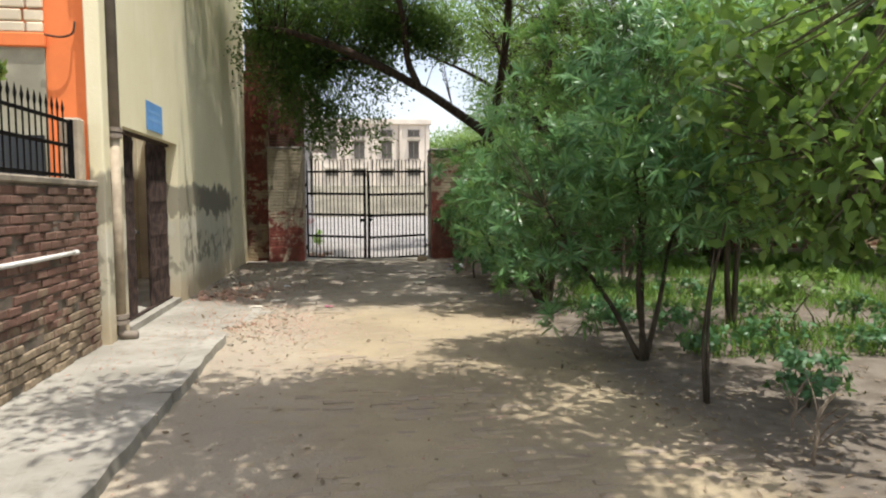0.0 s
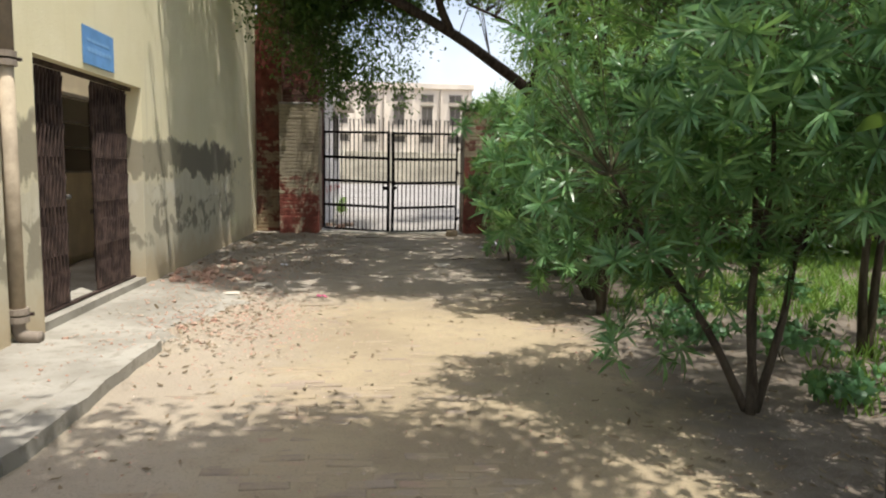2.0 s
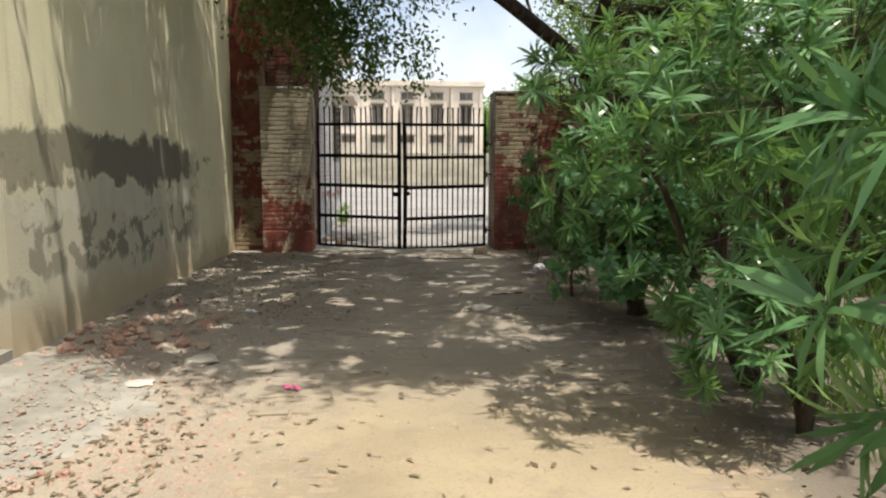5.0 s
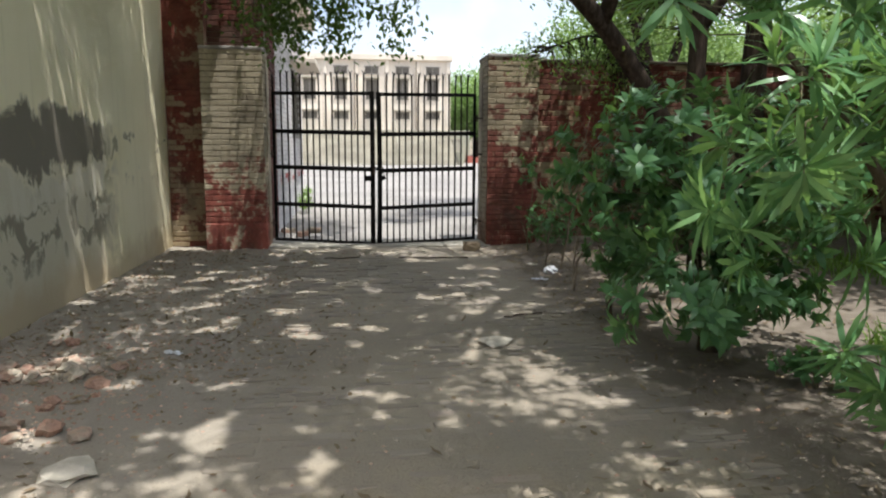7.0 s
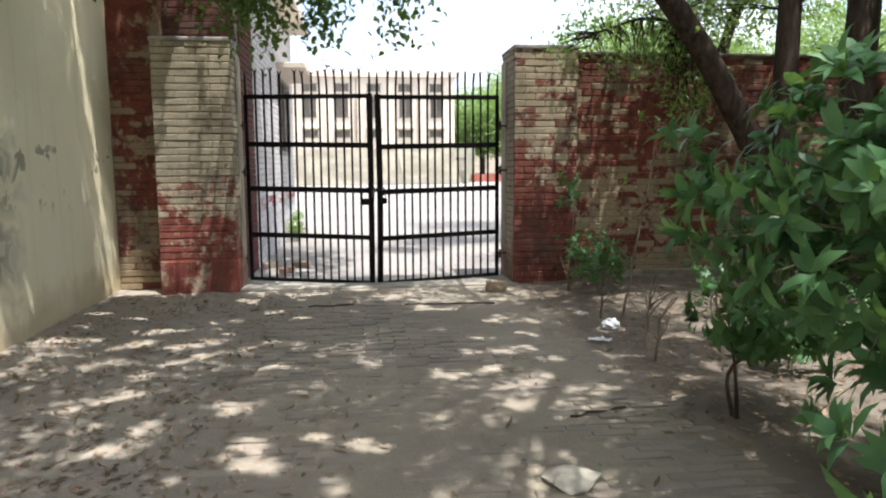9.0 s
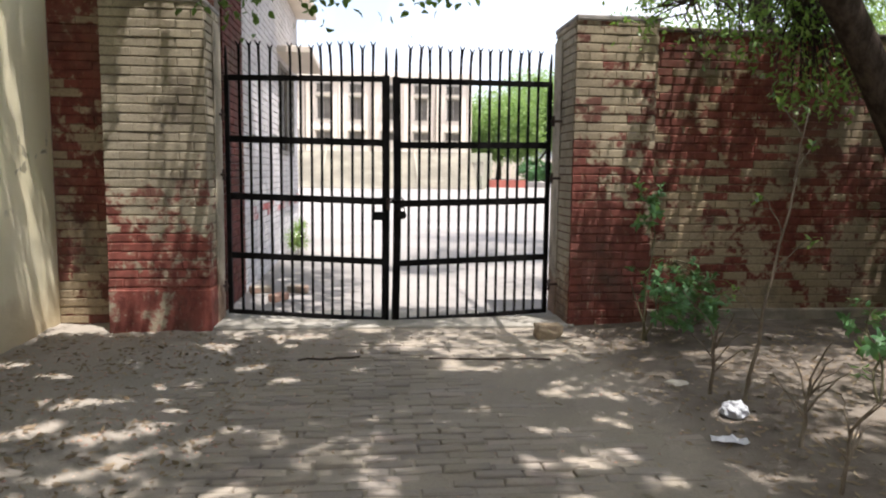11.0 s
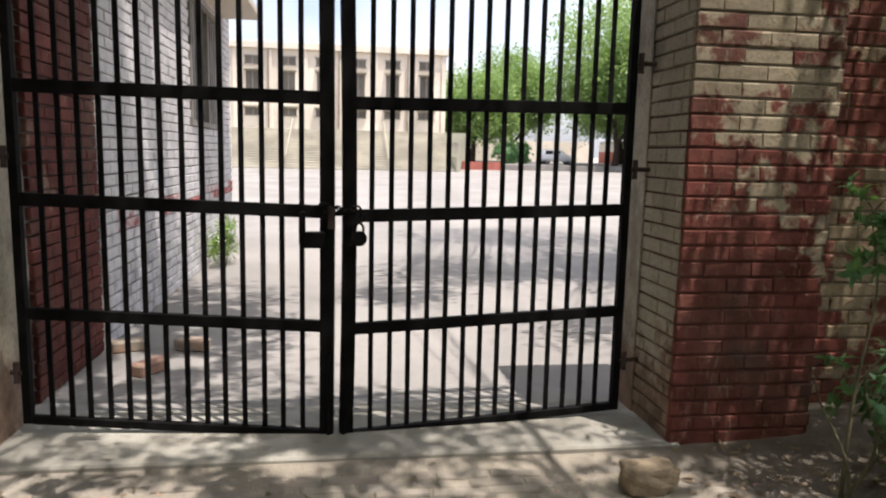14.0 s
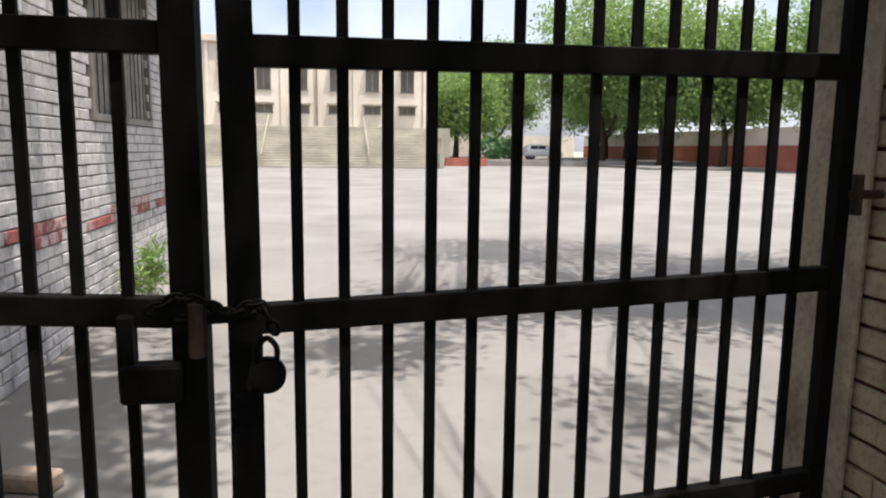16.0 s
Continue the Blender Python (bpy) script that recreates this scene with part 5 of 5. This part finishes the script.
for i, (x, y, s) in enumerate(((3.6, 5.0, 1.0), (4.3, 4.2, 1.2), (5.4, 5.2, 1.3), (3.5, 6.9, 1.1), (5.6, 6.9, 1.2), (3.0, 7.4, 0.8), (3.3, 13.6, 0.9), (4.4, 14.2, 1.2), (3.0, 10.9, 0.7), (4.6, 9.0, 1.3), (3.3, 5.9, 0.8), (3.9, 5.9, 1.2), (4.7, 5.6, 1.0), (3.1, 8.0, 0.9), (4.9, 7.8, 1.2), (3.2, 4.4, 0.7), (5.0, 4.6, 1.1))):
    shrub("weedy_shrub", (x, y, 0), "low green weed growing on the shaded soil", "weed", [(x, y, 0.2 * s), (x + 0.1, y, 0.18 * s)], [((x, y, 0.2 * s), (0.4 * s, 0.35 * s, 0.14 * s), 34, -0.3)], 110 + i, "broad", LEAF_BROAD, 7, 0.085, 0.038, BARK_GREEN, "weeds", 0.006)


def sapling(at, seed, h):
    rng = random.Random(seed)
    root = thing("bare_sapling", at, "small bare dry sapling with thin twigs", "sapling", "saplings")
    part("stem", tube(bend((0, 0, -0.02), (0.03, 0, h * 0.6), 0, 5, seed, 0.01), [0.012, 0.011, 0.01, 0.009, 0.008, 0.007], 6), BARK_PALE, root)
    for i in range(7):
        z = h * rng.uniform(0.2, 0.6)
        a = rng.uniform(0, 6.3)
        part("twig", tube(bend((0.02, 0, z), (0.02 + math.cos(a) * h * 0.3, math.sin(a) * h * 0.3, z + h * rng.uniform(0.2, 0.45)), 0.02, 4, seed + i, 0.01), [0.005, 0.005, 0.004, 0.003, 0.002], 4), BARK_PALE, root)


sapling((2.5, 3.35, 0), 1, 0.55)
sapling((2.75, 3.9, 0), 2, 0.4)
sapling((2.55, 15.25, 0), 3, 0.75)
sapling((2.47, 13.9, 0), 4, 0.5)
sapling((2.62, 14.42, 0), 5, 0.6)


def slender_stem():
    root = thing("slender_sapling", (2.69, 15.1, 0), "thin pale leaning sapling stem before the red wall", "sapling", "saplings")
    line = bend((0, 0, -0.02), (0.29, 0.0, 1.75), 0.02, 9, 31, 0.012)
    part("stem", tube(line, [0.013 - 0.0009 * i for i in range(10)], 6), BARK_PALE, root)
    for i, (z, dx, dy) in enumerate(((0.5, -0.16, 0.05), (0.8, 0.2, -0.05), (1.05, -0.18, -0.06), (1.35, 0.16, 0.08), (1.6, -0.1, 0.1))):
        x = 0.29 * z / 1.75
        part("twig", tube(bend((x, 0, z), (x + dx, dy, z + 0.22), 0.02, 4, 40 + i, 0.01), [0.005, 0.004, 0.004, 0.003, 0.002], 4), BARK_PALE, root)
    rng = np.random.default_rng(77)
    tips = np.array([(0.08 - 0.16, 0.05, 0.72), (0.13 + 0.2, -0.05, 1.02), (0.17 - 0.18, -0.06, 1.27), (0.22 + 0.16, 0.08, 1.57), (0.27 - 0.1, 0.1, 1.82), (0.29, 0, 1.76)])
    w = whorls(tips, np.tile(np.array((0.0, 0.0, 1.0)), (6, 1)), 7, rng, 0.08, 0.03)
    leaves("foliage", *w, LEAF_LIGHT, root, kind="broad")


slender_stem()


def grass():
    rng = np.random.default_rng(7)
    n = 34000
    x, y = rng.uniform(2.7, 12, n), rng.uniform(4.6, 15.5, n)
    keep = np.array([noise.noise(Vector((a * 0.6, b * 0.6, 2))) + 0.5 * noise.noise(Vector((a * 2.6, b * 2.6, 8))) > -0.22 + 0.4 * max(0, 4.4 - a) + 0.35 * max(0, 6.8 - b) + (0.5 * max(0, b - 10.5) if a < 5.5 else 0) for a, b in zip(x, y)])
    x, y = x[keep], y[keep]
    n = len(x)
    base = np.stack([x, y, np.zeros(n)], 1)
    way = rng.normal(size=(n, 3)) * 0.35 + np.array((0, 0, 1.0))
    ob = leaves("grass", base, way, rng.normal(size=(n, 3)), rng.uniform(0.1, 0.28, n), 0.014, GRASS, curl=0.3)
    tagged(ob, "sunlit patch of uncut green grass", "grass", kind="stuff")


grass()


def litter():
    rng = np.random.default_rng(9)
    n = 9700
    x = np.concatenate([rng.uniform(-2.2, 2.6, 900), rng.uniform(1.9, 6.5, 4600), rng.normal(-1.0, 0.35, 400), rng.uniform(-2.2, 0.4, 800), rng.uniform(-2.25, -0.2, 1800), rng.uniform(2.2, 4.5, 1200)])
    y = np.concatenate([rng.uniform(1.0, 17.0, 900), rng.uniform(1.0, 17.0, 4600), rng.normal(8.6, 0.8, 400), rng.uniform(11.0, 17.0, 800), rng.uniform(11.5, 17.1, 1800), rng.uniform(12.5, 17.2, 1200)])
    base = np.stack([x, y, np.array([ground_height(a, b) + 0.006 for a, b in zip(x, y)])], 1)
    way = rng.normal(size=(n, 3)) * np.array((1, 1, 0.12))
    up = rng.normal(size=(n, 3)) * 0.25 + np.array((0, 0, 1.0))
    tagged(leaves("leaf_litter", base, way, up, rng.uniform(0.03, 0.085, n), rng.uniform(0.012, 0.03, n), LEAF_DRY, curl=-0.15, kind="broad"), "dry fallen leaves scattered over the ground", "leaf litter", kind="stuff")


litter()


def rubble():
    rng = random.Random(12)
    for i in range(100):
        u = rng.random()
        x = -1.95 + rng.gauss(0, 0.28) + 0.45 * u
        y = 11.3 + rng.gauss(0, 0.5)
        if i > 72:
            x, y = -1.3 + rng.gauss(0, 0.25), 7.9 + rng.gauss(0, 0.5)
        x = max(x, -2.2)
        r = rng.uniform(0.022, 0.07) if i <= 72 else rng.uniform(0.012, 0.03)
        ob = link("rubble_piece", lumps(r, i, 0.6, 0.6), RUBBLE)
        ob.location = (x, y, r * 0.3 + (0.02 if (x < -1.3 and y < 10.2) else 0))
        ob.rotation_euler = (rng.uniform(-0.3, 0.3), rng.uniform(-0.3, 0.3), rng.uniform(0, 6))
        tagged(ob, "broken piece of brick and mortar on the ground", "rubble", "brick rubble")
    for i, (x, y, r, lab) in enumerate(((1.32, 12.14, 0.12, "flat pale stone lying on the path"), (-0.95, 10.3, 0.12, "pale stone on the path"), (-1.2, 9.75, 0.1, "pale stone beside the landing"), (2.45, 15.5, 0.07, "pale stone beside the path"))):
        ob = link("stone", lumps(r, 40 + i, 0.55, 0.22), PALE_STONE)
        ob.location = (x, y, r * 0.12)
        tagged(ob, lab, "stone", "loose stones")
    b = thing("loose_brick", (1.92, 16.85, 0.0), "loose dark brick lying before the gate", "brick")
    b.rotation_euler = (0, 0, 0.15)
    bm = bmesh.new()
    bmesh.ops.create_cube(bm, size=1)
    bmesh.ops.subdivide_edges(bm, edges=bm.edges[:], cuts=5, use_grid_fill=True)
    for v in bm.verts:
        d = v.co.normalized()
        v.co = v.co.lerp(d * 0.58, 0.35) * (1 + 0.22 * noise.noise(v.co * 3.1))
        v.co = Vector((v.co.x * 0.23, v.co.y * 0.13, v.co.z * 0.12 + 0.052))
    part("body", bm, BRICK_OLD, b)
    for i, (a, c) in enumerate((((0.85, 16.2), (1.75, 16.12)), ((-0.1, 16.2), (0.35, 16.28)), ((1.55, 12.9), (1.9, 13.0)))):
        st = thing("fallen_stick", (a[0], a[1], 0.008), "thin dry stick lying on the path", "stick", "fallen sticks")
        part("stick", tube(bend((0, 0, 0), (c[0] - a[0], c[1] - a[1], 0), 0.0, 6, i, 0.012), 0.008, 6), BARK, st)
    sack = bmesh.new()
    bmesh.ops.create_icosphere(sack, subdivisions=4, radius=0.07)
    for v in sack.verts:
        d = v.co.normalized()
        v.co *= 1 + 0.35 * noise.noise(d * 2.1) + 0.16 * abs(noise.noise(d * 6 + Vector((3, 0, 0)))) + 0.06 * noise.noise(d * 15)
        v.co.z = max(v.co.z * 0.7, -0.035)
    bag = link("plastic_bag", sack, BAG)
    for name, at, size, mat, lab in (("paper_scrap", (-0.2, 9.61), 0.055, SCRAP, "crumpled pink paper wrapper on the path"), ("paper_scrap", (-0.95, 12.09), 0.06, SCRAP_WHITE, "crumpled white paper scrap on the path"), ("paper_scrap", (2.28, 14.5), 0.09, SCRAP_WHITE, "crumpled white plastic scrap beside the path")):
        bm = bmesh.new()
        bmesh.ops.create_grid(bm, x_segments=8, y_segments=5, size=size)
        for v in bm.verts:
            v.co.y *= 0.45
            v.co.z = 0.02 + 0.022 * noise.noise(v.co * 26) + 0.01 * noise.noise(v.co * 60)
        bmesh.ops.solidify(bm, geom=bm.faces[:], thickness=0.002)
        ob = link(name, bm, mat)
        ob.location = (at[0], at[1], 0.0)
        ob.rotation_euler = (0, 0, -0.3)
        tagged(ob, lab, "litter", "paper scraps")
    bag.location = (2.5, 14.86, 0.045)
    tagged(bag, "crumpled white plastic bag lying beside the path", "bag")


rubble()


def gravel():
    """Grit and pebbles trodden into the dust."""
    rng = np.random.default_rng(33)
    verts, faces = [], []
    octa = [(1, 0, 0), (0, 1, 0), (-1, 0, 0), (0, -1, 0), (0, 0, 1)]
    for i in range(9200):
        if i >= 6200:
            x, y = rng.uniform(-2.25, 0.3), rng.uniform(11.5, 17.1)
        elif i < 3200:
            x, y = rng.uniform(-2.2, 2.6), rng.uniform(0.8, 17.1)
        elif i < 4300:
            x, y = rng.normal(-1.35, 0.4), rng.normal(11.0, 0.9)
        else:
            x, y = rng.normal(-0.8, 0.45), rng.normal(8.5, 0.9)
        if x < -2.25 or y > 17.15:
            continue
        r = rng.uniform(0.004, 0.013) * (1.5 if 3200 < i < 6200 else 1.2)
        z = ground_height(x, y) if y > 10.8 or x > -1.2 else 0.08 if y < 7.4 else 0.024
        a = rng.uniform(0, 6.3)
        o = len(verts)
        for u, v, w in octa:
            s = r * rng.uniform(0.6, 1.3)
            verts.append((x + s * (u * math.cos(a) - v * math.sin(a)), y + s * (u * math.sin(a) + v * math.cos(a)), z + 0.6 * s * w - 0.001))
        faces += [(o, o + 1, o + 4), (o + 1, o + 2, o + 4), (o + 2, o + 3, o + 4), (o + 3, o, o + 4)]
    tagged(sheet("gravel", verts, faces, RUBBLE), "grit and small broken brick scattered over the path", "gravel", kind="stuff")
    for i, (x, y, a) in enumerate(((-1.02, 19.1, 0.4), (-0.6, 19.1, -0.3), (-0.75, 18.6, 1.0))):
        b = thing("loose_brick", (x + 0.2, y, 0.0), "loose dark brick lying in the yard by the gatehouse", "brick")
        b.rotation_euler = (0, 0, a)
        part("body", box(-0.115, 0.115, -0.055, 0.055, 0.0, 0.08, 0.012), RUBBLE, b)
    shrub("weedy_shrub", (-0.75, 22.6, 0), "yellow-green tuft growing at the foot of the gatehouse", "weed", [(-0.75, 22.6, 0.3), (-0.7, 23.0, 0.25)], [((-0.78, 22.8, 0.3), (0.18, 0.6, 0.3), 60, -0.4)], 140, "narrow", LEAF_LIGHT, 9, 0.12, 0.014, BARK_GREEN, "weeds", 0.006)


gravel()


def far_trees():
    for i, (x, y, h, w, mat) in enumerate(((27, 80, 17, 7.2, LEAF_FAR), (30.5, 75, 15, 5.5, LEAF_FAR), (15.0, 92, 10.5, 5.0, LEAF_FAR), (21.0, 98, 14, 5.5, LEAF_FAR), (34, 96, 13, 6.5, LEAF_FAR), (38.5, 62, 14, 5.5, LEAF_FAR), (12.5, 106, 10, 5, LEAF_FAR), (33, 88, 13, 6.0, LEAF_FAR), (34.2, 71, 13, 5.0, LEAF_FAR))):
        big_tree("yard_tree", (x, y, 0), "large bright green tree across the yard", [([(x, y, -0.1), (x + 0.1, y, 1.6), (x, y, 3.0), (x - 1.0, y, h * 0.6)], 0.38, 0.15), ([(x, y, 2.6), (x + 1.2, y, 4.4), (x + 2.0, y, h * 0.6)], 0.2, 0.1)],
                 [((x, y, h * 0.64), (w, w, h * 0.35), 800, -0.3), ((x - w * 0.4, y, h * 0.45), (w * 0.6, w * 0.6, h * 0.16), 200, -0.3), ((x + w * 0.45, y, h * 0.45), (w * 0.6, w * 0.6, h * 0.16), 200, -0.3)], 80 + i, mat, 0.36, 0.19, per=22, spread=0.55, group="yard trees", twig=False)
    for i, (x, y) in enumerate(((16.5, 82), (18.5, 84))):
        shrub("yard_bush", (x, y, 0), "dark bush beside the yard wall", "bush", [(x, y, 1.5)], [((x, y, 1.5), (1.3, 1.2, 1.4), 170, -0.2)], 95 + i, "broad", LEAF_BROAD, 10, 0.3, 0.14, BARK, "yard bushes")


far_trees()


# ---- brick paving, last ----
def paving():
    root = thing("path_paving", (0, 0, 0), "brick-on-edge path half buried in dust", "paving", kind="structure")
    rng = random.Random(17)
    shapes = []
    for k in range(4):
        mesh = bpy.data.meshes.new("paver")
        v, f = brick_mesh("", 0.222, 0.06, 0.062, 200 + k)
        mesh.from_pydata([(x, z, -y - 0.06) for x, y, z in v], [], [q[::-1] for q in f])
        mesh.materials.append(PAVER)
        shapes.append(mesh)
    verts, faces, made = [], [], 0
    y, row = 0.2, 0
    while y < 17.1:
        y0 = y
        y += 0.076 + rng.uniform(-0.001, 0.003)
        row += 1
        shift = 0.118 * (row % 2) + rng.uniform(-0.03, 0.03)
        for c in range(13):
            x = -0.75 + 0.236 * c + shift
            y1 = y0 + rng.uniform(-0.004, 0.004)
            bare = noise.noise(Vector((x * 0.8, y1 * 0.45, 1)))
            z = -0.003 + 0.010 * bare + rng.uniform(-0.009, 0.007) - 0.007 * math.exp(-((y - 7.8) / 1.9) ** 2)
            z -= 0.004 if y < 6 else 0.0
            z -= 0.006 * min(1, max(0, (x - 0.9) / 0.6)) + 0.003 * abs(noise.noise(Vector((x * 2.3, y1 * 2.1, 4))))
            z += (0.004 + 0.009 * bare) * min(1, max(0, (y - 12.0) / 1.5))
            if rng.random() < 0.04 or (x < -0.3 and noise.noise(Vector((x, y, 9))) < 0.15):
                continue
            if made < 300 and 3.0 < y < 5.6 and -0.3 < x < 2.0:
                ob = new("paver", shapes[rng.randrange(4)])
                ob.parent = root
                ob.matrix_basis = pose(x, y1, z, rng.uniform(-4.5, 4.5), rng.uniform(-2.0, 2.0), rng.uniform(-4, 4))
                made += 1
            else:
                m = pose(x, y1, z, rng.uniform(-4.5, 4.5), rng.uniform(-2.0, 2.0), rng.uniform(-4, 4))
                v, f = brick_mesh("", 0.222, 0.06, 0.062, rng.randrange(999))
                o = len(verts)
                verts += [m @ Vector((a, d, -b - 0.06)) for a, b, d in v]
                faces += [tuple(o + i for i in q[::-1]) for q in f]
    tagged(sheet("pavers", verts, faces, PAVER, root), kind="stuff")


paving()
